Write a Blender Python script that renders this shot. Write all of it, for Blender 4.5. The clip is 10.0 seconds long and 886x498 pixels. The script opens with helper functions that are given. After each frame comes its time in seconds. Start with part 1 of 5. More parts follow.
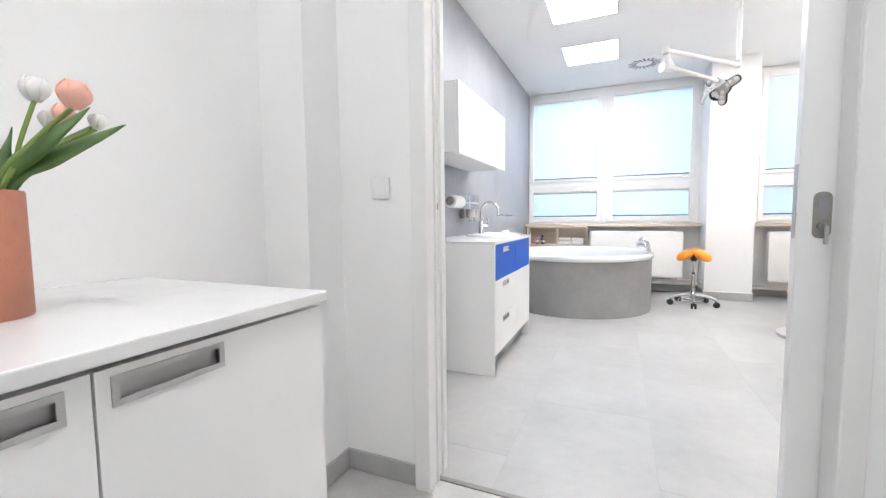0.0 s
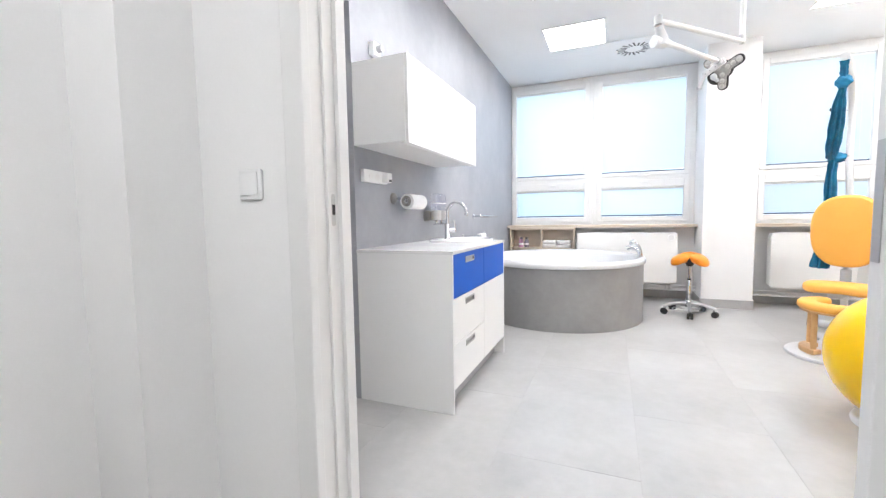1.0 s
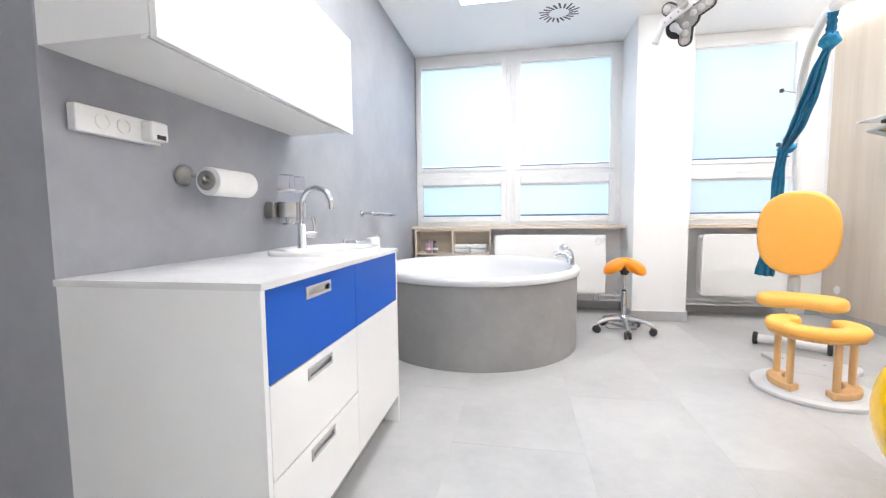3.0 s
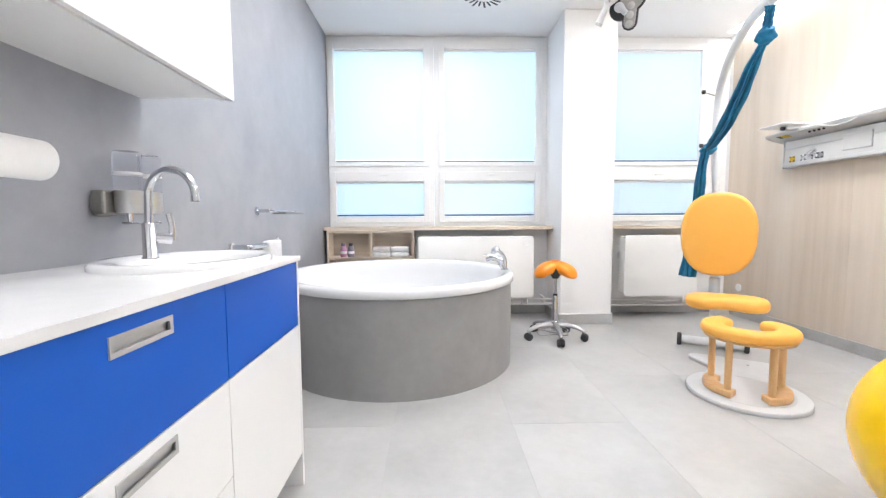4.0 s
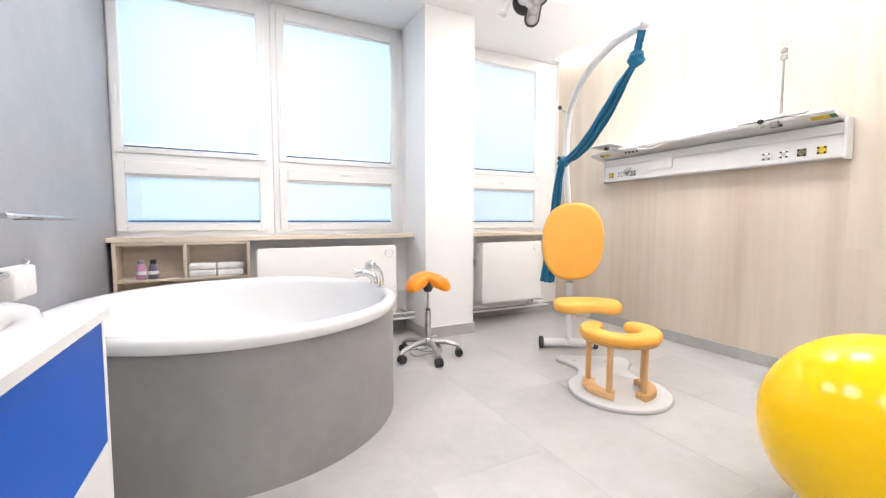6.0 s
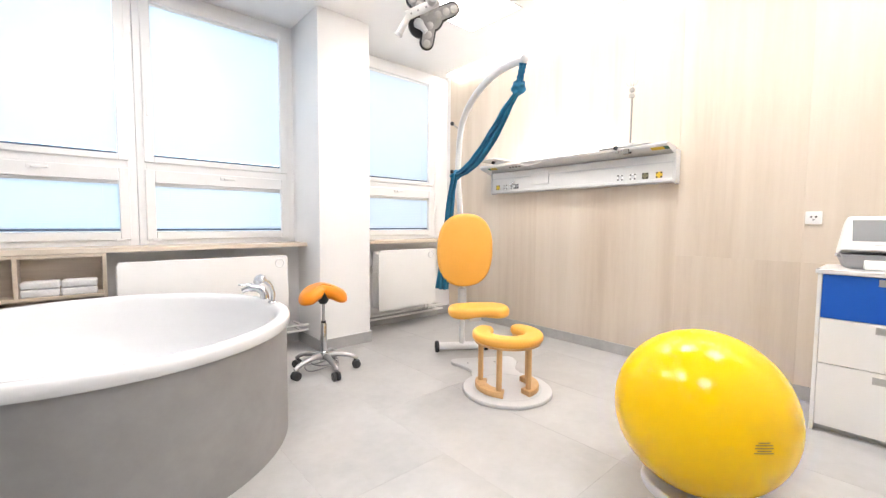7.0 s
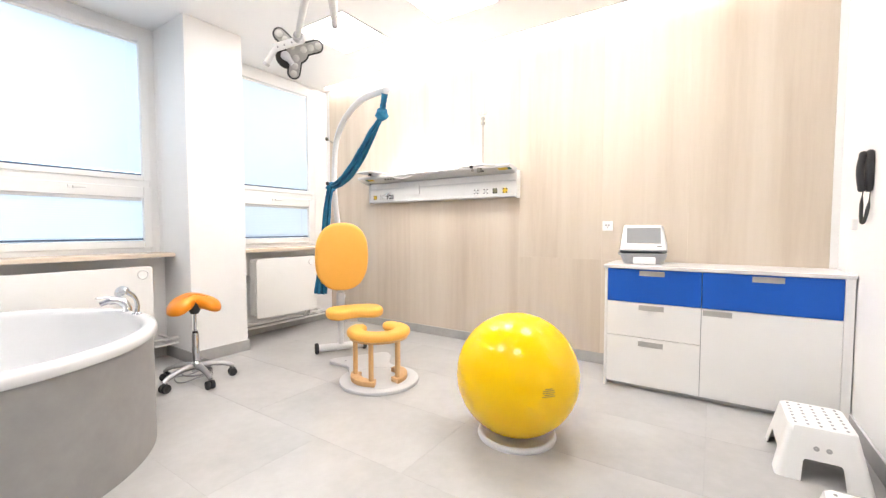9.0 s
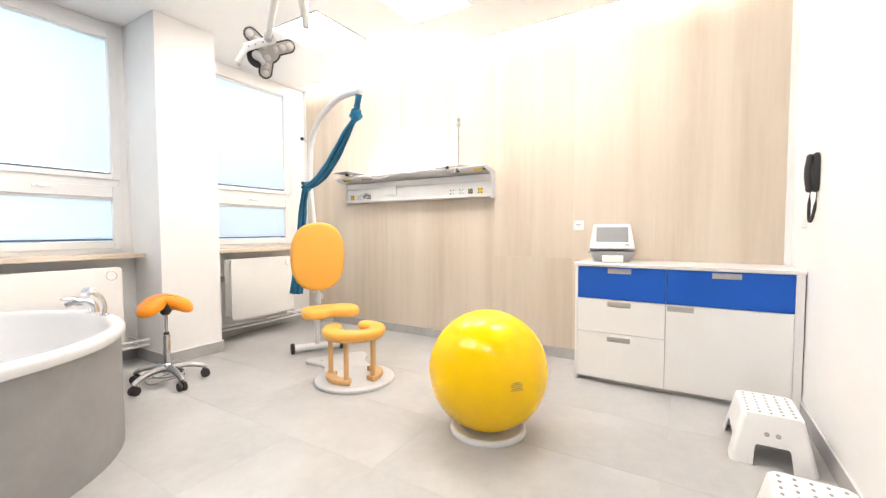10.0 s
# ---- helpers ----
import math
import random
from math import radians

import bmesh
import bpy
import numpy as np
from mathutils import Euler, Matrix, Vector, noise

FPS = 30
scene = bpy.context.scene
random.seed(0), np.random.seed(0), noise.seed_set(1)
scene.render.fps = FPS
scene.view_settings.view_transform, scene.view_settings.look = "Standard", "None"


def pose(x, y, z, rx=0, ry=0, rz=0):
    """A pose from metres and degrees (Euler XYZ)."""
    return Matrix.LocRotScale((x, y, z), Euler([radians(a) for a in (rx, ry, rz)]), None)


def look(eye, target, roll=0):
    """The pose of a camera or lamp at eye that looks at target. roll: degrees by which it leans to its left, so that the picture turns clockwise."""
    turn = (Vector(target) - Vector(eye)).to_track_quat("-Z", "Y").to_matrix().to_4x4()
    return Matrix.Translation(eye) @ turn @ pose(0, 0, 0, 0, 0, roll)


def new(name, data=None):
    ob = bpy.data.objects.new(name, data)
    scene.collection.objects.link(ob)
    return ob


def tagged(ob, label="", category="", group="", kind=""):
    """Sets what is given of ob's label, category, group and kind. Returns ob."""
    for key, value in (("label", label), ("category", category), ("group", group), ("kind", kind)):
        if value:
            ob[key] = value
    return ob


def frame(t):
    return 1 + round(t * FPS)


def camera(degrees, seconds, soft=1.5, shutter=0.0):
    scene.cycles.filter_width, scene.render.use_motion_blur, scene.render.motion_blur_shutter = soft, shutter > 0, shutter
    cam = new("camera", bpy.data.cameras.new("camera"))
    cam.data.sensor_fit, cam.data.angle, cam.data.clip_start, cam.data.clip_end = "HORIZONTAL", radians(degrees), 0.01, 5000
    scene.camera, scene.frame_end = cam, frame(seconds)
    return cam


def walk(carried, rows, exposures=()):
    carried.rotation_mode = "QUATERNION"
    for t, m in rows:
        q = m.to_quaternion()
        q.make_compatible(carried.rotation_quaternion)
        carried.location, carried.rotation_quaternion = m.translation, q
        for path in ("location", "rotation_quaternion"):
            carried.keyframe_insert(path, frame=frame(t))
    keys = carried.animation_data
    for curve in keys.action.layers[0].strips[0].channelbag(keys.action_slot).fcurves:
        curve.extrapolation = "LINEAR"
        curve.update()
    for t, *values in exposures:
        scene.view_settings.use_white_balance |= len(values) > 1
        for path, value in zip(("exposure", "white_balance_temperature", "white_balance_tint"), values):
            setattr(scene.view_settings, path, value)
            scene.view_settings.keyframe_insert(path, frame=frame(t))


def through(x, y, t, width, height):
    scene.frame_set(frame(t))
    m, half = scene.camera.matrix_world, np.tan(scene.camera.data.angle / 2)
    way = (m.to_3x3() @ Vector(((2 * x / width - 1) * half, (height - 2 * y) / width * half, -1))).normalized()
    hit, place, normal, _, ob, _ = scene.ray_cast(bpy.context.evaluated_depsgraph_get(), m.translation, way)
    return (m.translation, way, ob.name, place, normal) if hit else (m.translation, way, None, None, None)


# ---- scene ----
cam = camera(94.7, 10.0, soft=1.35)
PATH = [
    (0, (0.008, 0.232, 1.057), (-0.785, 2.062, 0.907), -0.6),
    (0.5, (0.051, 0.479, 1.064), (-0.731, 2.314, 0.915), -0.7),
    (1, (0.047, 0.783, 1.079), (-0.718, 2.625, 0.926), -0.9),
    (1.5, (0.009, 1.062, 1.088), (-0.693, 2.928, 0.928), -0.8),
    (2, (-0.033, 1.358, 1.075), (-0.638, 3.258, 0.925), -0.9),
    (3.5, (-0.177, 2.161, 1.045), (-0.355, 4.147, 0.89), -0.4),
    (4, (-0.221, 2.36, 1.04), (-0.175, 4.354, 0.888), -0.3),
    (4.5, (-0.309, 2.534, 1.039), (-0.047, 4.511, 0.888), -0.1),
    (5, (-0.391, 2.727, 1.027), (0.071, 4.668, 0.88), 0.1),
    (6.5, (-0.512, 2.914, 1.109), (0.601, 4.57, 0.977), 0.1),
    (7, (-0.532, 2.887, 1.135), (0.788, 4.385, 1.01), 0.4),
    (7.5, (-0.587, 2.811, 1.126), (0.891, 4.155, 1.019), 0.3),
    (8, (-0.574, 2.681, 1.154), (1.003, 3.906, 1.041), 0.1),
    (8.5, (-0.613, 2.571, 1.163), (1.018, 3.724, 1.058), 0.0),
    (9, (-0.691, 2.527, 1.158), (0.972, 3.634, 1.062), -0.0),
    (9.5, (-0.695, 2.456, 1.157), (0.99, 3.53, 1.062), -0.1),
    (10, (-0.695, 2.453, 1.147), (1.014, 3.488, 1.055), -0.1),
]
EXPOSURES = [(0.0, 0.16, 6060, 10), (1.2, 0.21, 6060, 10), (4.5, 0.1, 6110, 10), (6.5, 0.1, 6500, 12), (9.0, 0.14, 6600, 11.5), (10.0, 0.16, 6810, 11)]
walk(cam, [(t, look(eye, target, roll)) for t, eye, target, roll in PATH], EXPOSURES)

# ---- world and large lights ----
CEIL = 2.95
world = bpy.data.worlds.new("sky")
scene.world = world
world.use_nodes = True
_n = world.node_tree.nodes
_sky = _n.new("ShaderNodeTexSky")
_sky.sky_type, _sky.sun_disc, _sky.sun_elevation, _sky.sun_rotation = "NISHITA", False, radians(38), radians(20)
world.node_tree.links.new(_sky.outputs[0], _n["Background"].inputs[0])
_n["Background"].inputs[1].default_value = 0.07


def area_lamp(name, m, sx, sy, watts, colour):
    d = bpy.data.lights.new(name, "AREA")
    d.shape, d.size, d.size_y, d.energy, d.color = "RECTANGLE", sx, sy, watts, colour
    ob = new(name, d)
    ob.matrix_world = m
    return ob


# daylight that falls in through the two window bays
DAY = (0.78, 0.91, 1.0)
area_lamp("window_daylight", look((-0.55, 8.9, 3.15), (-0.1, 6.7, 1.75)), 6.4, 2.8, 150, DAY)
PANEL_GLOW, COVE_GLOW, UNIT_GLOW, HALL_GLOW = 22.0, 13.5, 22.0, 32.0


# ---- materials ----
def mat(name, colour, rough=0.5, metal=0.0, spec=0.5, coat=0.0):
    m = bpy.data.materials.new(name)
    m.use_nodes = True
    b = m.node_tree.nodes["Principled BSDF"]
    b.inputs["Base Color"].default_value = (*colour, 1)
    b.inputs["Roughness"].default_value = rough
    b.inputs["Metallic"].default_value = metal
    b.inputs["Specular IOR Level"].default_value = spec
    b.inputs["Coat Weight"].default_value = coat
    return m


def node(m, kind, **values):
    n = m.node_tree.nodes.new(kind)
    for k, v in values.items():
        n.inputs[k].default_value = v
    return n


def link(m, a, b):
    m.node_tree.links.new(a, b)


def coords(m, scale=(1, 1, 1), world_space=True):
    """Metres: object coordinates are the world's for the setting; scale stretches the grain."""
    tc = m.node_tree.nodes.new("ShaderNodeTexCoord")
    mp = m.node_tree.nodes.new("ShaderNodeMapping")
    mp.inputs["Scale"].default_value = scale
    link(m, tc.outputs["Object"], mp.inputs[0])
    return mp.outputs[0]


def ramp(m, fac, stops):
    r = m.node_tree.nodes.new("ShaderNodeValToRGB")
    el = r.color_ramp.elements
    el[0].position, el[0].color = stops[0][0], (*stops[0][1], 1)
    el[1].position, el[1].color = stops[-1][0], (*stops[-1][1], 1)
    for p, c in stops[1:-1]:
        e = el.new(p)
        e.color = (*c, 1)
    link(m, fac, r.inputs[0])
    return r.outputs[0]


def mottled(name, dark, light, scale=2.0, fine=40.0, rough=(0.4, 0.6), bump=0.05, spec=0.5, metal=0.0, stretch=(1, 1, 1), per_piece=0.0, coat=0.0):
    """A surface that varies at two scales: broad clouds and fine grain, in colour, gloss and relief."""
    m = mat(name, light, rough[1], metal, spec, coat)
    b = m.node_tree.nodes["Principled BSDF"]
    v = coords(m, stretch)
    if per_piece:
        own = m.node_tree.nodes.new("ShaderNodeObjectInfo")
        far = node(m, "ShaderNodeMath")
        far.operation, far.inputs[1].default_value = "MULTIPLY", 53.0
        away = node(m, "ShaderNodeVectorMath")
        away.operation = "ADD"
        link(m, own.outputs["Random"], far.inputs[0]), link(m, v, away.inputs[0]), link(m, far.outputs[0], away.inputs[1])
        v = away.outputs[0]
    big = node(m, "ShaderNodeTexNoise", Scale=scale, Detail=6.0, Roughness=0.6)
    small = node(m, "ShaderNodeTexNoise", Scale=fine, Detail=3.0, Roughness=0.6)
    link(m, v, big.inputs[0]), link(m, v, small.inputs[0])
    add = node(m, "ShaderNodeMath")
    add.operation = "MULTIPLY_ADD"
    add.inputs[1].default_value = 0.3
    link(m, small.outputs[0], add.inputs[0]), link(m, big.outputs[0], add.inputs[2])
    src = add.outputs[0]
    if per_piece:
        info = m.node_tree.nodes.new("ShaderNodeObjectInfo")
        pa = node(m, "ShaderNodeMath")
        pa.operation = "MULTIPLY_ADD"
        pa.inputs[1].default_value = per_piece
        link(m, info.outputs["Random"], pa.inputs[0]), link(m, src, pa.inputs[2])
        src = pa.outputs[0]
    link(m, ramp(m, src, [(0.42 + per_piece * 0.3, dark), (0.88 + per_piece * 0.7, light)]), b.inputs["Base Color"])
    mr = node(m, "ShaderNodeMapRange")
    mr.inputs[1].default_value, mr.inputs[2].default_value, mr.inputs[3].default_value, mr.inputs[4].default_value = 0.35, 0.95, rough[0], rough[1]
    link(m, add.outputs[0], mr.inputs[0]), link(m, mr.outputs[0], b.inputs["Roughness"])
    if bump:
        bp = node(m, "ShaderNodeBump", Strength=bump, Distance=0.01)
        link(m, add.outputs[0], bp.inputs["Height"]), link(m, bp.outputs[0], b.inputs["Normal"])
    return m


def grained(name, dark, mid, light, along="z", fine=26.0, rough=0.42, per_piece=0.0):
    """Wood: long streaks along one axis."""
    m = mat(name, mid, rough)
    b = m.node_tree.nodes["Principled BSDF"]
    long = {"x": (0.06, 1, 1), "y": (1, 0.06, 1), "z": (1, 1, 0.06)}[along]
    v = coords(m, long)
    info = m.node_tree.nodes.new("ShaderNodeObjectInfo")
    shift = node(m, "ShaderNodeVectorMath")
    shift.operation = "ADD"
    sc = node(m, "ShaderNodeMath")
    sc.operation, sc.inputs[1].default_value = "MULTIPLY", 37.0 if per_piece else 0.0
    link(m, info.outputs["Random"], sc.inputs[0]), link(m, v, shift.inputs[0]), link(m, sc.outputs[0], shift.inputs[1])
    broad = node(m, "ShaderNodeTexNoise", Scale=fine * 0.30, Detail=3.5, Roughness=0.55, Distortion=0.35)
    thin = node(m, "ShaderNodeTexNoise", Scale=fine * 1.8, Detail=5.0, Roughness=0.7, Distortion=0.2)
    link(m, shift.outputs[0], broad.inputs[0]), link(m, shift.outputs[0], thin.inputs[0])
    add = node(m, "ShaderNodeMath")
    add.operation, add.inputs[1].default_value = "MULTIPLY_ADD", 0.45
    link(m, thin.outputs[0], add.inputs[0]), link(m, broad.outputs[0], add.inputs[2])
    link(m, ramp(m, add.outputs[0], [(0.47, dark), (0.70, mid), (0.95, light)]), b.inputs["Base Color"])
    bp = node(m, "ShaderNodeBump", Strength=0.06, Distance=0.004)
    link(m, thin.outputs[0], bp.inputs["Height"]), link(m, bp.outputs[0], b.inputs["Normal"])
    return m


def glowing(name, colour, strength):
    m = bpy.data.materials.new(name)
    m.use_nodes = True
    b = m.node_tree.nodes["Principled BSDF"]
    b.inputs["Base Color"].default_value = (0.8, 0.8, 0.8, 1)
    b.inputs["Emission Color"].default_value = (*colour, 1)
    b.inputs["Emission Strength"].default_value = strength
    return m


def clear(name, colour=(1, 1, 1), rough=0.0, ior=1.45):
    m = mat(name, colour, rough)
    b = m.node_tree.nodes["Principled BSDF"]
    b.inputs["Transmission Weight"].default_value = 1.0
    b.inputs["IOR"].default_value = ior
    return m


def thin_cloth(name, colour, through, rough=0.6):
    """A thin sheet that lets light through: half diffuse, half translucent."""
    m = bpy.data.materials.new(name)
    m.use_nodes = True
    nt = m.node_tree
    out = nt.nodes["Material Output"]
    d = node(m, "ShaderNodeBsdfDiffuse", Color=(*colour, 1))
    t = node(m, "ShaderNodeBsdfTranslucent", Color=(*through, 1))
    mix = node(m, "ShaderNodeMixShader", Fac=0.55)
    nt.links.new(d.outputs[0], mix.inputs[1]), nt.links.new(t.outputs[0], mix.inputs[2]), nt.links.new(mix.outputs[0], out.inputs[0])
    return m


WHITE = mottled("white_wall_paint", (0.80, 0.796, 0.787), (0.86, 0.856, 0.85), 1.2, 160, (0.55, 0.75), 0.03)
CEILING = mottled("ceiling_paint", (0.86, 0.863, 0.865), (0.90, 0.903, 0.905), 1.0, 120, (0.7, 0.85), 0.02)
PLASTER = mottled("grey_trowelled_plaster", (0.272, 0.280, 0.306), (0.41, 0.418, 0.443), 1.2, 8, (0.34, 0.6), 0.10)
BATH_GREY = mottled("grey_bath_plaster", (0.235, 0.231, 0.230), (0.315, 0.310, 0.307), 2.4, 14, (0.38, 0.6), 0.10)
TILE = mottled("light_grey_floor_tile", (0.365, 0.360, 0.351), (0.485, 0.480, 0.470), 1.7, 16, (0.28, 0.38), 0.015, per_piece=0.045)
GROUT = mottled("grey_grout", (0.36, 0.355, 0.347), (0.405, 0.40, 0.39), 8, 90, (0.7, 0.9), 0.1)
HALL_FLOOR = mottled("hall_floor_vinyl", (0.40, 0.39, 0.375), (0.55, 0.54, 0.52), 4.5, 60, (0.35, 0.6), 0.05)
SKIRT = mottled("grey_skirting_tile", (0.34, 0.337, 0.33), (0.45, 0.446, 0.438), 5, 60, (0.35, 0.5), 0.05)
ASH = grained("light_ash_panel", (0.515, 0.432, 0.343), (0.590, 0.510, 0.418), (0.640, 0.566, 0.477), "z", 12.0, 0.45, per_piece=1.0)
OAK_X = grained("light_oak_board", (0.57, 0.47, 0.36), (0.66, 0.56, 0.445), (0.73, 0.64, 0.53), "x", 30.0)
BEECH = grained("beech_wood", (0.52, 0.29, 0.115), (0.64, 0.385, 0.17), (0.70, 0.45, 0.22), "z", 40.0, 0.4)
LAM = mottled("white_laminate", (0.81, 0.807, 0.796), (0.85, 0.847, 0.838), 1.5, 220, (0.28, 0.38), 0.01)
TOP = mottled("white_worktop", (0.71, 0.707, 0.70), (0.755, 0.752, 0.745), 3, 300, (0.16, 0.26), 0.0)
BLUE = mottled("blue_laminate", (0.010, 0.090, 0.46), (0.014, 0.108, 0.52), 1.8, 250, (0.46, 0.56), 0.01, spec=0.25)
STEEL = mottled("brushed_steel", (0.52, 0.52, 0.51), (0.66, 0.66, 0.65), 6, 180, (0.26, 0.42), 0.02, metal=1.0, stretch=(1, 0.15, 1))
CHROME = mat("chrome", (0.66, 0.67, 0.69), 0.09, 1.0)
ALU = mottled("cast_aluminium", (0.31, 0.31, 0.312), (0.42, 0.42, 0.422), 9, 120, (0.28, 0.40), 0.02, metal=1.0)
ACRYL = mottled("white_acrylic", (0.71, 0.714, 0.722), (0.75, 0.754, 0.762), 1.0, 90, (0.16, 0.24), 0.0)
CERAMIC = mat("white_ceramic", (0.76, 0.76, 0.755), 0.10)
PVC = mottled("white_window_plastic", (0.79, 0.79, 0.785), (0.83, 0.83, 0.825), 2, 120, (0.26, 0.36), 0.01)
ENAMEL = mottled("white_enamel", (0.78, 0.775, 0.755), (0.82, 0.815, 0.80), 2, 140, (0.25, 0.36), 0.01)
POWDER = mottled("white_powder_coat", (0.68, 0.685, 0.69), (0.74, 0.742, 0.745), 5, 260, (0.3, 0.42), 0.02)
# grey plastic, also used to paint shade in cabinet gaps and recesses
SHADOW_GREY = mat("grey_plastic_and_gap_shade", (0.30, 0.30, 0.31), 0.45)
MID_GREY = mat("light_grey_plastic", (0.52, 0.53, 0.54), 0.4)
DARK = mat("dark_plastic", (0.018, 0.018, 0.02), 0.42)
RUBBER = mottled("black_rubber", (0.02, 0.02, 0.022), (0.04, 0.04, 0.042), 8, 120, (0.6, 0.8), 0.05)
AMBER = mottled("amber_upholstery", (0.84, 0.42, 0.065), (0.89, 0.47, 0.09), 3, 260, (0.38, 0.52), 0.03)
ORANGE = mottled("orange_leather", (0.86, 0.265, 0.008), (0.90, 0.30, 0.014), 4, 200, (0.26, 0.40), 0.04)
YELLOW = mottled("yellow_rubber", (0.96, 0.585, 0.0), (0.975, 0.615, 0.001), 1.2, 60, (0.14, 0.2), 0.0, spec=0.35)
# wide teal range puts lit and shaded fold tones into the cotton's colour
TEAL = mottled("teal_cotton", (0.006, 0.092, 0.190), (0.022, 0.225, 0.395), 11, 220, (0.75, 0.95), 0.25)
PAPER = mottled("white_paper", (0.80, 0.80, 0.79), (0.86, 0.86, 0.85), 12, 200, (0.8, 0.95), 0.12)
TOWEL = mottled("white_terry", (0.72, 0.71, 0.70), (0.83, 0.825, 0.82), 30, 420, (0.85, 0.98), 0.4)
TERRACOTTA = mottled("terracotta", (0.40, 0.155, 0.09), (0.55, 0.235, 0.145), 6, 60, (0.45, 0.65), 0.06)
LEAF = mottled("tulip_leaf", (0.060, 0.130, 0.025), (0.13, 0.24, 0.07), 9, 60, (0.35, 0.55), 0.08)
STEM = mottled("tulip_stem", (0.19, 0.29, 0.06), (0.27, 0.38, 0.10), 9, 60, (0.4, 0.55), 0.05)
PETAL_PINK = mottled("salmon_petal", (0.79, 0.38, 0.28), (0.88, 0.54, 0.43), 14, 90, (0.5, 0.7), 0.08)
PETAL_WHITE = mottled("white_petal", (0.76, 0.75, 0.71), (0.84, 0.835, 0.81), 14, 90, (0.5, 0.7), 0.08)
# unit coat greyed to hold the shade that its canopy casts
UNIT_COAT = mottled("unit_coat_with_shade", (0.58, 0.582, 0.58), (0.64, 0.64, 0.635), 4, 220, (0.3, 0.42), 0.02)
# frame paint kept darker than the walls for the lining's unlit side
FRAME_PAINT = mottled("frame_paint_with_shade", (0.73, 0.727, 0.715), (0.77, 0.767, 0.755), 2, 140, (0.35, 0.5), 0.01)
GLASS = clear("window_glass", (0.97, 0.99, 1.0), 0.0, 1.05)
BOTTLE = clear("clear_plastic", (0.94, 0.945, 0.985), 0.10, 1.10)
BLIND = thin_cloth("white_blind", (0.755, 0.80, 0.83), (0.735, 0.84, 0.938))
PLATE = mottled("light_grey_coat", (0.56, 0.565, 0.57), (0.62, 0.622, 0.625), 5, 200, (0.35, 0.48), 0.02)
DARK_STEEL = mottled("satin_dark_steel", (0.27, 0.262, 0.24), (0.37, 0.36, 0.335), 20, 160, (0.34, 0.46), 0.02, metal=0.8)
RAIL = mat("blue_grey_rail", (0.10, 0.14, 0.22), 0.4)
HANDLE = mottled("satin_handle_metal", (0.44, 0.435, 0.425), (0.52, 0.515, 0.505), 12, 180, (0.34, 0.46), 0.02, metal=0.25)
DOT = mat("grey_grip_rubber", (0.33, 0.33, 0.33), 0.7)
PANEL_LIGHT = glowing("panel_light", (1.0, 0.962, 0.935), PANEL_GLOW)
HALL_FILL = glowing("hall_fill_glow", (1.0, 0.962, 0.925), HALL_GLOW)
COVE_LIGHT = glowing("cove_light", (1.0, 0.955, 0.91), COVE_GLOW)
UNIT_LIGHT = glowing("unit_light", (1.0, 0.96, 0.92), UNIT_GLOW)
SCREEN = mat("grey_screen", (0.30, 0.31, 0.32), 0.22)
LAMP_FACE = mottled("lamp_face", (0.34, 0.33, 0.312), (0.43, 0.42, 0.40), 10, 80, (0.25, 0.4), 0.02)
LENS = mat("lamp_lens", (0.60, 0.585, 0.56), 0.08)
YELLOW_PAINT = mat("yellow_sticker", (0.64, 0.44, 0.03), 0.5)
OLIVE = mat("olive_plastic", (0.16, 0.15, 0.08), 0.5)
GREEN_PAINT = mat("green_sticker", (0.03, 0.14, 0.08), 0.5)
PINK = mat("pink_plastic", (0.50, 0.25, 0.40), 0.3)
VIOLET = mat("grey_violet_plastic", (0.16, 0.14, 0.19), 0.3)


# ---- building blocks ----
def mesh_from(bm, name, material, smooth=None):
    me = bpy.data.meshes.new(name)
    bmesh.ops.recalc_face_normals(bm, faces=bm.faces)
    bm.to_mesh(me)
    bm.free()
    if material:
        me.materials.append(material)
    if smooth:
        for p in me.polygons:
            p.use_smooth = True
        me.set_sharp_from_angle(angle=radians(smooth))
    return me


def part(name, bm, material, parent, label="", smooth=None):
    ob = new(name, mesh_from(bm, name, material, smooth))
    ob.parent = parent
    if label:
        ob["label"] = label
    return ob


def solid(name, bm, material, label="", category="", kind="", smooth=None, group=""):
    return tagged(new(name, mesh_from(bm, name, material, smooth)), label, category, group, kind)


def thing(name, m, label, category, group="", kind=""):
    e = new(name)
    e.empty_display_size = 0.05
    e.matrix_world = m
    return tagged(e, label, category, group, kind)


def add_box(bm, x0, x1, y0, y1, z0, z1, bevel=0.0, seg=2, m=None):
    v = [bm.verts.new((x, y, z)) for x in (x0, x1) for y in (y0, y1) for z in (z0, z1)]
    f = [bm.faces.new([v[i] for i in q]) for q in ((0, 1, 3, 2), (4, 6, 7, 5), (0, 4, 5, 1), (2, 3, 7, 6), (0, 2, 6, 4), (1, 5, 7, 3))]
    if bevel:
        e = list({e for q in f for e in q.edges})
        r = bmesh.ops.bevel(bm, geom=e, offset=bevel, segments=seg, profile=0.5, affect="EDGES")
        v = list({w for q in r["faces"] for w in q.verts} | {w for w in v if w.is_valid})
    if m is not None:
        bmesh.ops.transform(bm, matrix=m, verts=[w for w in v if w.is_valid])
    return bm


def box(*a, **k):
    return add_box(bmesh.new(), *a, **k)


def boxes(rows, bevel=0.0):
    bm = bmesh.new()
    for r in rows:
        add_box(bm, *r, bevel=bevel)
    return bm


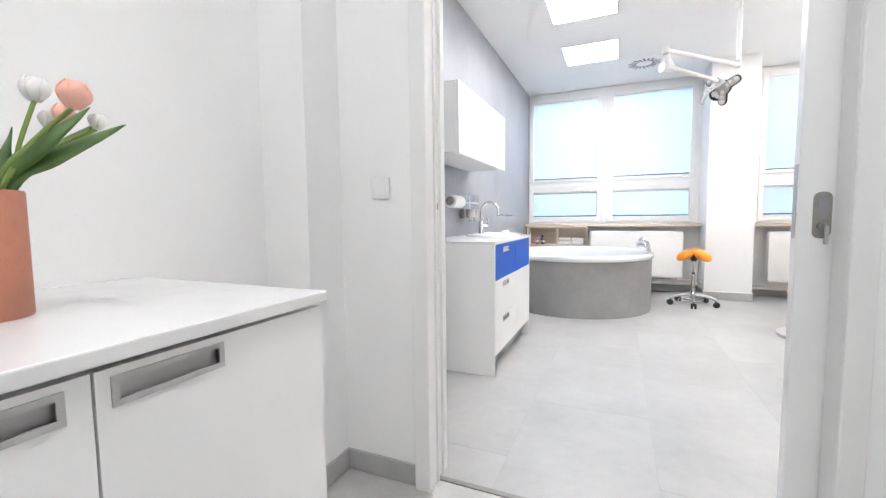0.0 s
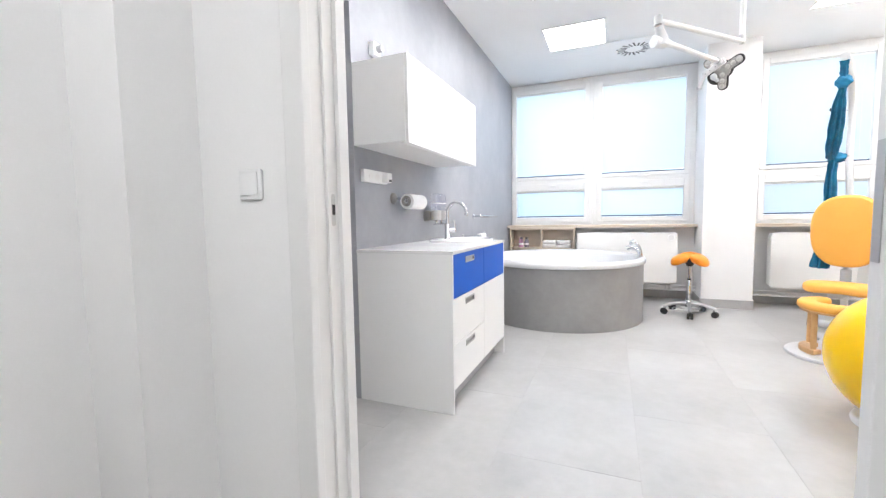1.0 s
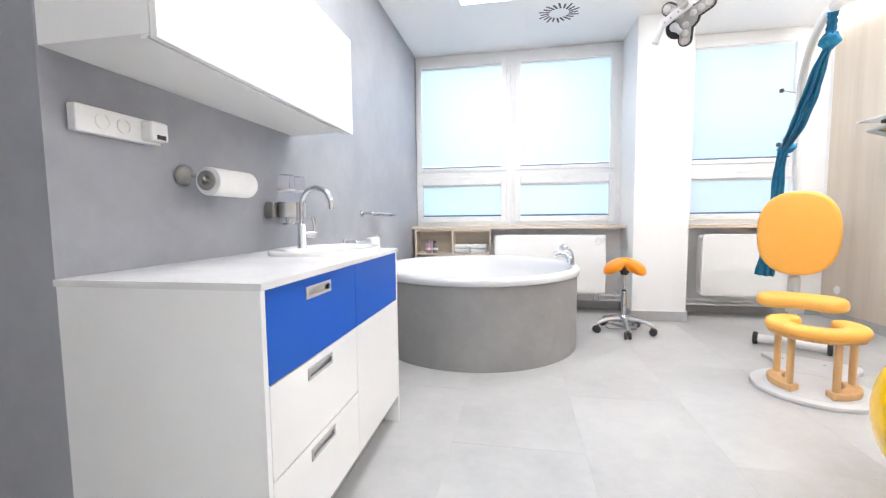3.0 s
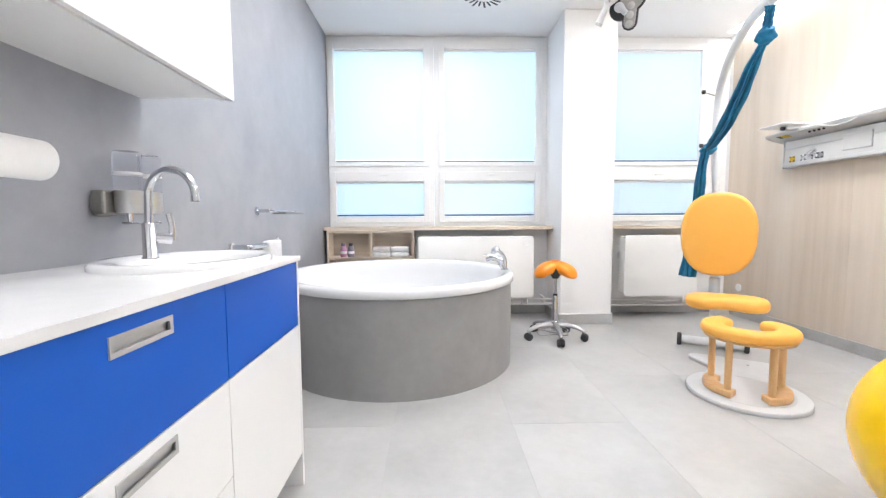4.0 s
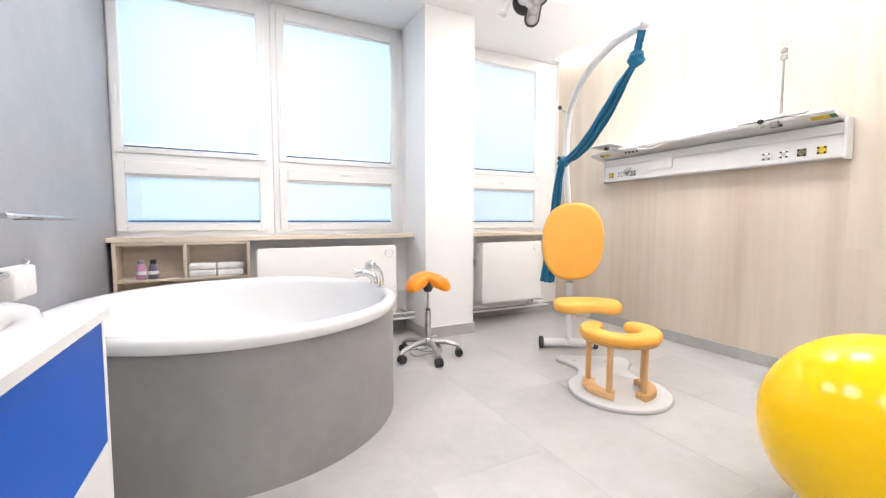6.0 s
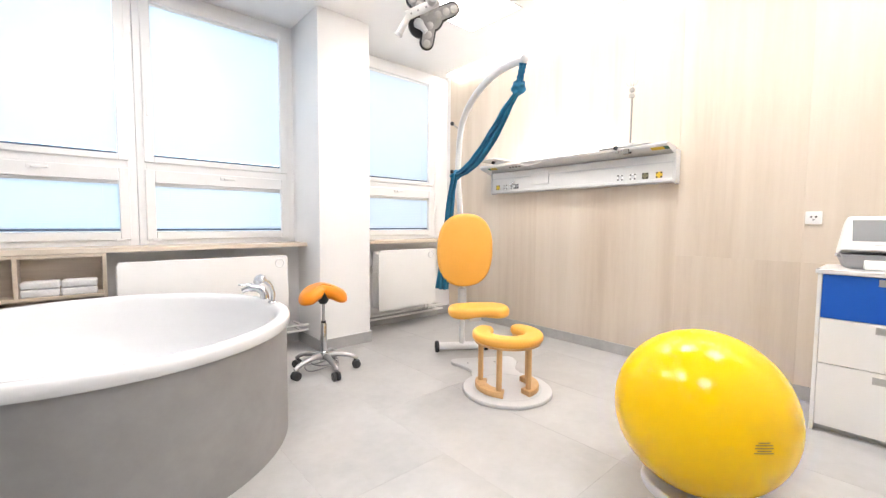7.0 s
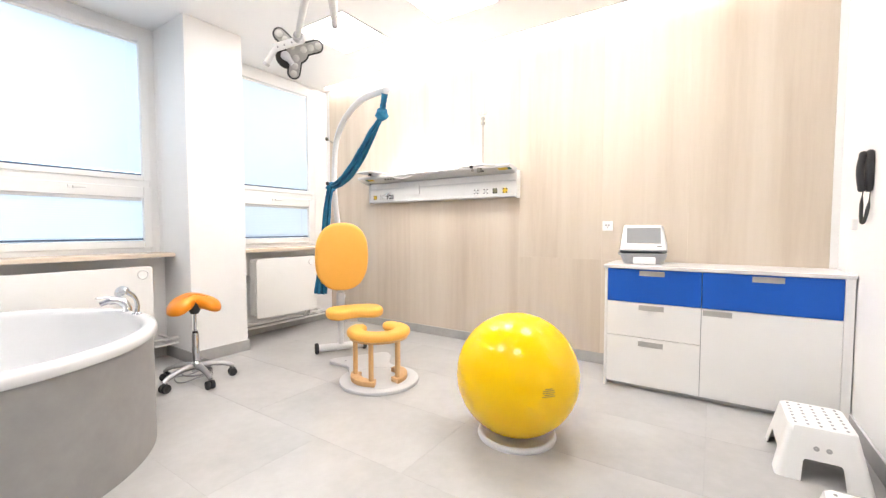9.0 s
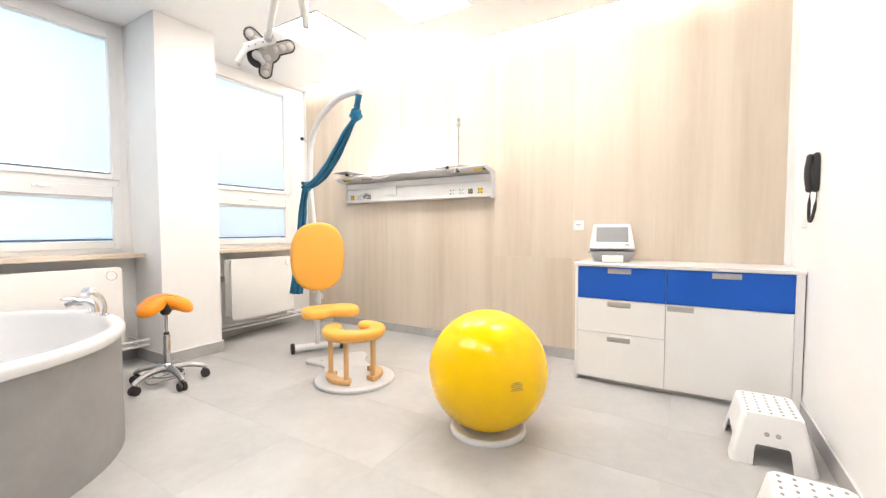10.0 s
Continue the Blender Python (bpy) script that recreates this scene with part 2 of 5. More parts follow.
def add_rings(bm, rings, caps=True, closed=True):
    """Skin a list of rings, each a list of points."""
    rows = [[bm.verts.new(p) for p in r] for r in rings]
    n = len(rows[0])
    for a, b in zip(rows, rows[1:]):
        for i in range(n if closed else n - 1):
            j = (i + 1) % n
            bm.faces.new((a[i], a[j], b[j], b[i]))
    if caps:
        bm.faces.new(rows[0]), bm.faces.new(rows[-1])
    return rows


def lathe(profile, n=48, m=None, bm=None, caps=False):
    bm = bm or bmesh.new()
    rings = []
    for r, z in profile:
        pts = [Vector((max(r, 1e-4) * math.cos(2 * math.pi * i / n), max(r, 1e-4) * math.sin(2 * math.pi * i / n), z)) for i in range(n)]
        rings.append([m @ p for p in pts] if m is not None else pts)
    add_rings(bm, rings, caps)
    return bm


def add_tube(bm, points, radius, n=12, lobes=0, lobe=0.0, flat=1.0):
    """A round bar along points; radius a number or one a point; lobes fold it like gathered cloth."""
    pts = [Vector(p) for p in points]
    k = len(pts)
    rad = radius if isinstance(radius, (list, tuple)) else [radius] * k
    tang = [(pts[min(i + 1, k - 1)] - pts[max(i - 1, 0)]).normalized() for i in range(k)]
    side = tang[0].orthogonal().normalized()
    rings = []
    for i in range(k):
        side = (side - side.dot(tang[i]) * tang[i]).normalized()
        up = tang[i].cross(side)
        ring = []
        for j in range(n):
            a = 2 * math.pi * j / n
            r = rad[i] * (1 + lobe * math.sin(lobes * a + 0.5 * math.sin(i * 0.7)) if lobes else 1)
            ring.append(pts[i] + side * math.cos(a) * r + up * math.sin(a) * r * flat)
        rings.append(ring)
    add_rings(bm, rings)
    return bm


def tube(points, radius, n=12, **k):
    return add_tube(bmesh.new(), points, radius, n, **k)


def smooth_line(points, steps=8):
    """A Catmull-Rom curve through the points."""
    p = [Vector(q) for q in points]
    p = [p[0] * 2 - p[1]] + p + [p[-1] * 2 - p[-2]]
    out = []
    for a, b, c, d in zip(p, p[1:], p[2:], p[3:]):
        for i in range(steps):
            t = i / steps
            out.append(0.5 * ((2 * b) + (c - a) * t + (2 * a - 5 * b + 4 * c - d) * t * t + (3 * b - a - 3 * c + d) * t ** 3))
    return out + [p[-2]]


def pad(outline, z0, z1, r, seg=4, crown=0.0, m=None, bm=None):
    """A cushion or plate: a closed outline with rounded upper and lower edges, and a crown."""
    bm = bm or bmesh.new()
    o = [Vector((x, y)) for x, y in outline]
    k = len(o)
    nor = []
    for i in range(k):
        t = (o[(i + 1) % k] - o[i - 1]).normalized()
        nor.append(Vector((t.y, -t.x)))
    if sum(a.x * b.y - a.y * b.x for a, b in zip(o, o[1:] + o[:1])) < 0:
        nor = [-q for q in nor]
    rows = []
    for s in range(seg + 1):
        a = math.pi / 2 * s / seg
        rows.append((r * (1 - math.sin(a)), z0 + r * (1 - math.cos(a))))
    for s in range(seg + 1):
        a = math.pi / 2 * s / seg
        rows.append((r * (1 - math.cos(a)), z1 - r * (1 - math.sin(a))))
    rings = [[Vector((*(o[i] - nor[i] * d), z)) for i in range(k)] for d, z in rows]
    if m is not None:
        rings = [[m @ p for p in q] for q in rings]
    made = add_rings(bm, rings, caps=False)
    bm.faces.new(made[0])
    if crown:
        c = sum((Vector(v.co) for v in made[-1]), Vector()) / k
        up = (m.to_3x3() @ Vector((0, 0, 1))) if m is not None else Vector((0, 0, 1))
        ring = made[-1]
        for w, lift in ((0.66, 0.62), (0.33, 0.92)):
            nxt = [bm.verts.new(c + (v.co - c) * w / (1 if ring is made[-1] else 0.66) + (up * crown * lift if ring is made[-1] else up * crown * (lift - 0.62))) for v in ring]
            for i in range(k):
                bm.faces.new((ring[i], ring[(i + 1) % k], nxt[(i + 1) % k], nxt[i]))
            ring = nxt
        top = bm.verts.new(c + up * crown)
        for i in range(k):
            bm.faces.new((ring[i], ring[(i + 1) % k], top))
    else:
        bm.faces.new(made[-1])
    return bm


def superellipse(a, b, n=48, p=2.6):
    out = []
    for i in range(n):
        t = 2 * math.pi * i / n
        c, s = math.cos(t), math.sin(t)
        out.append((a * math.copysign(abs(c) ** (2 / p), c), b * math.copysign(abs(s) ** (2 / p), s)))
    return out


def round_rect(w, h, r, seg=5):
    out = []
    for cx, cy, a0 in ((w / 2 - r, h / 2 - r, 0), (-w / 2 + r, h / 2 - r, 90), (-w / 2 + r, -h / 2 + r, 180), (w / 2 - r, -h / 2 + r, 270)):
        out += [(cx + r * math.cos(radians(a0 + 90 * i / seg)), cy + r * math.sin(radians(a0 + 90 * i / seg))) for i in range(seg + 1)]
    return out


FACE_E = Matrix(((0, 0, 1, 0), (1, 0, 0, 0), (0, 1, 0, 0), (0, 0, 0, 1)))      # flat outline (u, v) -> (y, z), thickness to +x
FACE_W = Matrix(((0, 0, -1, 0), (-1, 0, 0, 0), (0, 1, 0, 0), (0, 0, 0, 1)))    # thickness to -x
FACE_S = Matrix(((1, 0, 0, 0), (0, 0, -1, 0), (0, 1, 0, 0), (0, 0, 0, 1)))     # (u, v) -> (x, z), thickness to -y
FACE_N = Matrix(((-1, 0, 0, 0), (0, 0, 1, 0), (0, 1, 0, 0), (0, 0, 0, 1)))     # thickness to +y


def at(x, y, z):
    return Matrix.Translation((x, y, z))


# ---- the setting ----
XW, XE, YS, YN = -1.333, 2.955, 1.85, 6.72
solid("wall_west", box(-1.50, XW, 2.79, 7.05, 0, CEIL), PLASTER, "trowelled grey plaster wall behind the sink cabinet", "wall", "structure")
solid("wall_alcove_north", box(-2.52, -1.50, 2.79, 2.94, 0, CEIL), PLASTER, "trowelled grey plaster return wall of the alcove", "wall", "structure")
solid("wall_alcove_west", boxes([(-2.52, -2.37, 2.66, 2.79, 0, CEIL), (-2.52, -2.37, 1.765, 1.92, 0, CEIL), (-2.52, -2.37, 1.92, 2.66, 2.04, CEIL)]), WHITE, "white painted wall of the alcove with a door", "wall", "structure")
solid("wall_south", boxes([(-2.52, -0.655, 1.61, 1.765, 0, CEIL), (-0.655, 0.569, 1.61, 1.765, 2.10, CEIL), (0.569, 1.75, 1.61, 1.692, 0, 2.10), (0.569, 1.75, 1.748, YS, 0, 2.10), (0.569, 1.75, 1.61, YS, 2.10, CEIL), (1.75, 3.15, 1.61, YS, 0, CEIL)]), WHITE, "white painted wall with a doorway and a pocket for the sliding door", "wall", "structure")
wall_east = solid("wall_east", box(2.977, 3.15, YS, 7.05, 0, CEIL), WHITE, "wall clad with light ash panels", "wall", "structure")
solid("wall_north", boxes([(XW, 2.977, YN, 7.05, 0, 0.918), (XW, 2.977, 6.82, 7.05, 2.925, CEIL), (2.775, 2.977, 6.80, 7.05, 0.918, 2.925), (1.0, 1.60, 6.80, 7.05, 0.918, 2.925)]), WHITE, "white painted window wall with a low parapet", "wall", "structure")
solid("pillar", box(1.0, 1.50, 6.24, 6.72, 0, CEIL, bevel=0.004), WHITE, "square white painted pillar between the window bays", "pillar", "structure")
solid("pillar_upper", box(1.0, 1.50, 6.72, 6.80, 0.918, CEIL), WHITE, "white painted back of the pillar between the windows", "pillar", "structure")
solid("wall_hall_west", boxes([(-1.42, -1.25, -1.6, 1.61, 0, CEIL), (-1.25, -1.04, 1.41, 1.61, 0, CEIL)]), WHITE, "white painted hall wall with a shallow pier", "wall", "structure")
solid("wall_hall_south", box(-1.42, 1.6, -1.75, -1.6, 0, CEIL), WHITE, "white painted wall at the end of the hall", "wall", "structure")
solid("wall_hall_east", box(1.45, 1.6, -1.6, 1.61, 0, CEIL), WHITE, "white painted wall of the hall", "wall", "structure")
solid("ceiling", box(-2.52, 3.15, 1.61, 7.05, CEIL, CEIL + 0.12), CEILING, "flat white painted ceiling", "ceiling", "structure")
# low ceiling added out of view to darken the alcove
solid("alcove_shade_ceiling", box(-2.37, XW, 1.765, 2.79, 2.30, 2.40), CEILING, "added low white ceiling, out of view, that shades the alcove", "ceiling", "structure")
solid("ceiling_hall", box(-1.42, 1.6, -1.75, 1.61, CEIL, CEIL + 0.12), CEILING, "flat white painted hall ceiling", "ceiling", "structure")
floor = solid("floor", box(-2.52, 3.15, 1.695, 7.05, -0.12, -0.0008), GROUT, "large light grey porcelain tiles with thin joints", "floor", "structure")
solid("floor_hall", box(-1.42, 1.6, -1.75, 1.675, -0.12, -0.002), HALL_FLOOR, "light grey speckled hall floor", "floor", "structure")
solid("threshold", box(-0.655, 0.569, 1.672, 1.698, -0.10, 0.003, bevel=0.002), DARK_STEEL, "thin metal threshold strip in the doorway", "threshold", "structure")

# skirtings
for nm, b in (("baseboard_east", (2.945, 2.977, YS, 6.72, 0, 0.092)), ("baseboard_north", (XW, 1.0, 6.706, 6.72, 0, 0.10)), ("baseboard_bay", (1.5, 2.945, 6.706, 6.72, 0, 0.10)),
              ("baseboard_pillar", (0.988, 1.512, 6.226, 6.24, 0, 0.10)), ("baseboard_pillar_west", (0.988, 1.0, 6.24, 6.706, 0, 0.10)), ("baseboard_pillar_east", (1.5, 1.512, 6.24, 6.706, 0, 0.10)),
              ("baseboard_south", (0.66, 2.945, YS, 1.862, 0, 0.10)), ("baseboard_south_west", (-2.37, -0.72, 1.765, 1.777, 0, 0.10)), ("baseboard_alcove", (-2.37, -2.358, 2.685, 2.79, 0, 0.09)),
              ("baseboard_hall", (-1.04, -0.70, 1.598, 1.61, 0, 0.085)), ("baseboard_pier", (-1.04, -1.028, 1.41, 1.598, 0, 0.085))):
    solid(nm, box(*b, bevel=0.002), SKIRT, "grey tile skirting along the foot of the wall", "skirting", "structure")

# white strips that paint the light caught by the top edge of the skirting
for nm, b in (("lit_edge_pillar", (0.989, 1.511, 6.228, 6.239)), ("lit_edge_pillar_east", (1.501, 1.511, 6.239, 6.706)), ("lit_edge_south", (0.66, 2.944, YS + 0.001, 1.861))):
    solid(nm, box(*b, 0.1005, 0.108, bevel=0.002), WHITE, "thin white strip that paints the lit top edge of the skirting", "trim", "structure")

# ash panels on the east wall
SEAMS = [1.893, 2.70, 3.33, 4.08, 5.40, 6.72]
for a, b in zip(SEAMS, SEAMS[1:]):
    for z0, z1 in ((0.092, 0.90), (0.90, 2.925)) if b < 4.3 else ((0.092, 2.925),):
        part("panel", box(XE, 2.977, a + 0.0003, b - 0.0003, z0 + 0.0002, z1 - 0.0002, bevel=0.0003, seg=1), ASH, wall_east)
part("corner_strip", box(2.9575, 2.977, 1.851, 1.892, 0.10, 2.925), WHITE, wall_east, "white painted strip beside the panels")

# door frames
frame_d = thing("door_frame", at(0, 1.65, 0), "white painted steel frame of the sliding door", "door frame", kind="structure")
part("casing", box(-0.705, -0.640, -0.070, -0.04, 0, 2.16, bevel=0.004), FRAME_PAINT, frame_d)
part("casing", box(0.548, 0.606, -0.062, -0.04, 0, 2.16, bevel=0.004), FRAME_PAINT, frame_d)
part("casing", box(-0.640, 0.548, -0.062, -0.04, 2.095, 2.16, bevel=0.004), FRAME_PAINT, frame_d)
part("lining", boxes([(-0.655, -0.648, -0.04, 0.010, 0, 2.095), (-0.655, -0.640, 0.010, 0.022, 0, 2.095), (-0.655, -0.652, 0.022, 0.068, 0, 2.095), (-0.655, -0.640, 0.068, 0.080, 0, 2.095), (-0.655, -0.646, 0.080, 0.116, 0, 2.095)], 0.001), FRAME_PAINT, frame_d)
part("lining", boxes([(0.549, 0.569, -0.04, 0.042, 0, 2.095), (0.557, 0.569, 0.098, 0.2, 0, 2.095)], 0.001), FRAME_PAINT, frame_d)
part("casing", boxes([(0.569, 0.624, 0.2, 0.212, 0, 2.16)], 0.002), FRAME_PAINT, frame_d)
strike = part("strike_plate", pad(round_rect(0.017, 0.086, 0.007), 0, 0.002, 0.0008, 1, m=at(-0.652, 0.045, 1.104) @ FACE_E), STEEL, frame_d, "steel strike plate")
part("latch_hole", box(-0.6502, -0.6495, 0.039, 0.051, 1.091, 1.119), DARK, strike)
door = thing("sliding_door", at(0.47, 1.72, 0), "white sliding door half slid into its wall pocket", "door", kind="structure")
part("leaf", box(0, 0.98, -0.02, 0.02, 0.008, 2.08, bevel=0.002), PVC, door)
fl = part("flush_handle", pad(round_rect(0.042, 0.130, 0.018), 0, 0.003, 0.001, 2, m=at(0.055, -0.02, 1.055) @ FACE_S), DARK_STEEL, door, "brushed steel flush handle with a lock")
# flat grey patch paints the shaded hollow of the handle
part("recess_shade", pad(round_rect(0.022, 0.060, 0.008), 0, 0.0006, 0.0002, 1, m=at(0.057, -0.023, 1.073) @ FACE_S), SHADOW_GREY, fl)
part("lock_cylinder", lathe([(0.001, 0), (0.011, 0), (0.011, 0.012), (0.001, 0.012)], 16, at(0.055, -0.023, 1.025) @ FACE_S), DARK_STEEL, fl, smooth=40)
part("key", boxes([(0.053, 0.057, -0.052, -0.034, 1.018, 1.032), (0.050, 0.060, -0.056, -0.051, 0.975, 1.025)], 0.002), STEEL, fl)
part("edge_plate", box(-0.002, 0, -0.012, 0.012, 0.99, 1.20), STEEL, door)
door2 = thing("door_2", at(-2.37, 1.92, 0), "closed white door in the alcove wall", "door", kind="structure")
part("leaf", box(-0.06, -0.02, 0.02, 0.72, 0.006, 2.02, bevel=0.002), PVC, door2)
part("frame", boxes([(-0.10, 0.012, 0.68, 0.76, 0, 2.08), (-0.10, 0.012, 0.0, 0.045, 0, 2.08), (-0.10, 0.012, 0.045, 0.68, 2.0, 2.08)], 0.002), PVC, door2)

# ---- windows ----
def window(name, x0, x1, i0, i1, m_label):
    w = thing(name, at(0, 6.80, 0), m_label, "window", kind="structure")
    z0, zt, z1 = 0.972, 1.563, 2.925
    part("frame", boxes([(x0, i0 + 0.012, 0.0, 0.08, 0.952, z1), (i1 - 0.012, x1, 0.0, 0.08, 0.952, z1), (i0 + 0.012, i1 - 0.012, 0.0, 0.08, z1 - 0.065, z1), (i0 + 0.012, i1 - 0.012, 0.0, 0.08, 0.952, z0 + 0.030), (i0 + 0.012, i1 - 0.012, 0.0, 0.08, zt - 0.034, zt + 0.034)], 0.003), PVC, w)
    for a, b, nm in ((zt + 0.028, z1 - 0.055, "upper"), (z0 + 0.020, zt - 0.028, "lower")):
        t, tt, tb = 0.064, 0.064 if nm == "upper" else 0.100, 0.046 if nm == "upper" else 0.064
        sash = part("sash", boxes([(i0, i0 + t, -0.018, 0.055, a, b), (i1 - t, i1, -0.018, 0.055, a, b), (i0 + t, i1 - t, -0.018, 0.055, b - tt, b), (i0 + t, i1 - t, -0.018, 0.055, a, a + tb)], 0.006), PVC, w)
        pane = part("pane", box(i0 + t - 0.004, i1 - t + 0.004, 0.030, 0.036, a + tb - 0.004, b - tt + 0.004), GLASS, sash)
        pane.visible_shadow = False
        if nm == "upper":
            hd = part("handle", boxes([(i0 + 0.018, i0 + 0.043, -0.026, -0.018, 2.02, 2.09), (i0 + 0.021, i0 + 0.040, -0.050, -0.032, 1.94, 2.075), (i0 + 0.024, i0 + 0.037, -0.034, -0.026, 2.05, 2.072)], 0.003), PVC, w)
        else:
            c = (x0 + x1) / 2
            part("handle", boxes([(c - 0.035, c + 0.035, -0.026, -0.018, b - 0.045, b - 0.02), (c - 0.01, c + 0.075, -0.048, -0.034, b - 0.042, b - 0.026), (c - 0.006, c + 0.010, -0.036, -0.026, b - 0.040, b - 0.027)], 0.003), PVC, w)
            for cx in (x0 + 0.11, x1 - 0.11):
                part("hinge", boxes([(cx - 0.03, cx + 0.03, -0.028, -0.018, a - 0.012, a + 0.012)], 0.004), PVC, w)
    return w


def blind(x0, x1, z0, z1, tilt, label):
    b = thing("window_blind", at((x0 + x1) / 2, 6.822, z1), label, "blind", "window blinds")
    w, h, pitch = (x1 - x0) / 2, z1 - z0, 0.0185
    bm = bmesh.new()
    c, s = math.cos(radians(tilt)) * 0.0125, math.sin(radians(tilt)) * 0.0125
    for i in range(int((h - 0.03) / pitch)):
        z = -0.026 - i * pitch
        rows = []
        for k in (-1, -0.33, 0.33, 1):
            rows.append([(x, -c * k - 0.0012 * (1 - k * k) * 0.5, z + s * k + 0.0012 * (1 - k * k)) for x in (-w, w)])
        vs = [[bm.verts.new(p) for p in r] for r in rows]
        for p, q in zip(vs, vs[1:]):
            bm.faces.new((p[0], p[1], q[1], q[0]))
    part("slats", bm, BLIND, b, smooth=60)
    part("head_rail", box(-w, w, -0.012, 0.010, -0.022, 0.0, bevel=0.002), PVC, b)
    part("bottom_rail", box(-w, w, -0.010, 0.010, -h, -h + 0.016, bevel=0.003), RAIL, b, "thin blue-grey bottom rail")
    for x in (-w * 0.8, w * 0.8):
        part("cord", tube([(x, -0.0135, -0.01), (x, -0.0135, -h + 0.01)], 0.0007, 5), PVC, b)
    return b


W1, W2, W3 = (XW, -0.210, -1.322, -0.256), (-0.207, 1.0, -0.161, 0.942), (1.60, 2.775, 1.655, 2.728)
window("window_1", *W1, "white plastic window with a large upper and a low lower sash")
window("window_2", *W2, "white plastic window with a large upper and a low lower sash")
window("window_3", *W3, "white plastic window beside the ash panels")
for n, (g0, g1) in enumerate(((-1.256, -0.322), (-0.095, 0.876), (1.721, 2.662))):
    blind(g0, g1, 1.640, 2.81, 70, "white venetian blind lowered over the upper sash")
    blind(g0, g1, 1.062, 1.435, 46 if n == 0 else -70, "half-open white venetian blind on the lower sash" if n == 0 else "closed white venetian blind on the lower sash")

solid("window_sill", box(XW, 1.0, 6.50, 6.80, 0.918, 0.952, bevel=0.004), OAK_X, "light oak window sill board", "window sill", "structure")
solid("window_sill_east", box(1.50, XE, 6.50, 6.80, 0.918, 0.952, bevel=0.004), OAK_X, "light oak window sill board in the narrow bay", "window sill", "structure")

# far outside: a pale sky sheet and a long roofline that glows for daylight
backdrop = solid("backdrop", box(-30, 30, 40, 40.1, -6, 30), glowing("pale_sky", (0.68, 0.86, 1.0), 0.6), "pale bright sky beyond the windows", "sky", "structure")
# the facade's daylight and haze are put into a pale blue glow
solid("backdrop_roofs", boxes([(-40, -7, 36, 38, -6, 4.0), (-7, 14, 37, 39, -6, 3.4)]), glowing("glowing_facade", (0.46, 0.63, 0.80), 0.75), "distant building behind the blinds, glowing pale blue for hazy daylight", "building", "structure")


# ---- ceiling fittings ----
def panel_light(x, y):
    p = thing("ceiling_light", at(x, y, CEIL), "square white LED panel set into the ceiling", "ceiling light", "ceiling light panels")
    part("frame", boxes([(-0.30, 0.30, 0.285, 0.30, -0.008, 0), (-0.30, 0.30, -0.30, -0.285, -0.008, 0), (-0.30, -0.285, -0.285, 0.285, -0.008, 0), (0.285, 0.30, -0.285, 0.285, -0.008, 0)], 0.001), PVC, p)
    part("diffuser", box(-0.285, 0.285, -0.285, 0.285, -0.005, -0.001), PANEL_LIGHT, p, "glowing white diffuser")
    return p


for px, py in ((-0.34, 4.21), (-0.34, 5.41), (2.0, 4.28), (2.0, 5.41), (-0.34, 2.72), (2.0, 3.08)):
    panel_light(px, py)
# panel added out of view to brighten the hall
hall_fill_light = thing("hall_fill_light", at(0.0, 0.0, CEIL), "unseen square LED panel added to light the hall", "ceiling light")
part("diffuser", box(-0.285, 0.285, -0.285, 0.285, -0.010, -0.004), HALL_FILL, hall_fill_light)
part("frame", box(-0.30, 0.30, -0.30, 0.30, -0.004, 0), PVC, hall_fill_light)

cove = thing("cove_light", at(2.90, 4.28, CEIL), "long LED cove profile along the top of the ash panels", "ceiling light")
part("profile", boxes([(-0.055, -0.05, -2.4, 2.4, -0.006, 0)]), PVC, cove)
part("diffuser", box(-0.05, 0.052, -2.4, 2.4, -0.006, -0.001), COVE_LIGHT, cove)

vent = thing("ceiling_vent", at(0.245, 6.03, CEIL), "white square ceiling vent with a swirl of dark slots", "vent")
part("plate", box(-0.295, 0.295, -0.295, 0.295, -0.004, 0, bevel=0.0015), CEILING, vent)
for i in range(20):
    a = 2 * math.pi * i / 20
    bm = box(0.085, 0.165 if i % 2 else 0.185, -0.0085, 0.0085, -0.0055, -0.004, m=Matrix.Rotation(a, 4, "Z") @ at(0, 0.028, 0) @ Matrix.Rotation(radians(5), 4, "Z"))
    part("slot", bm, DARK, vent)


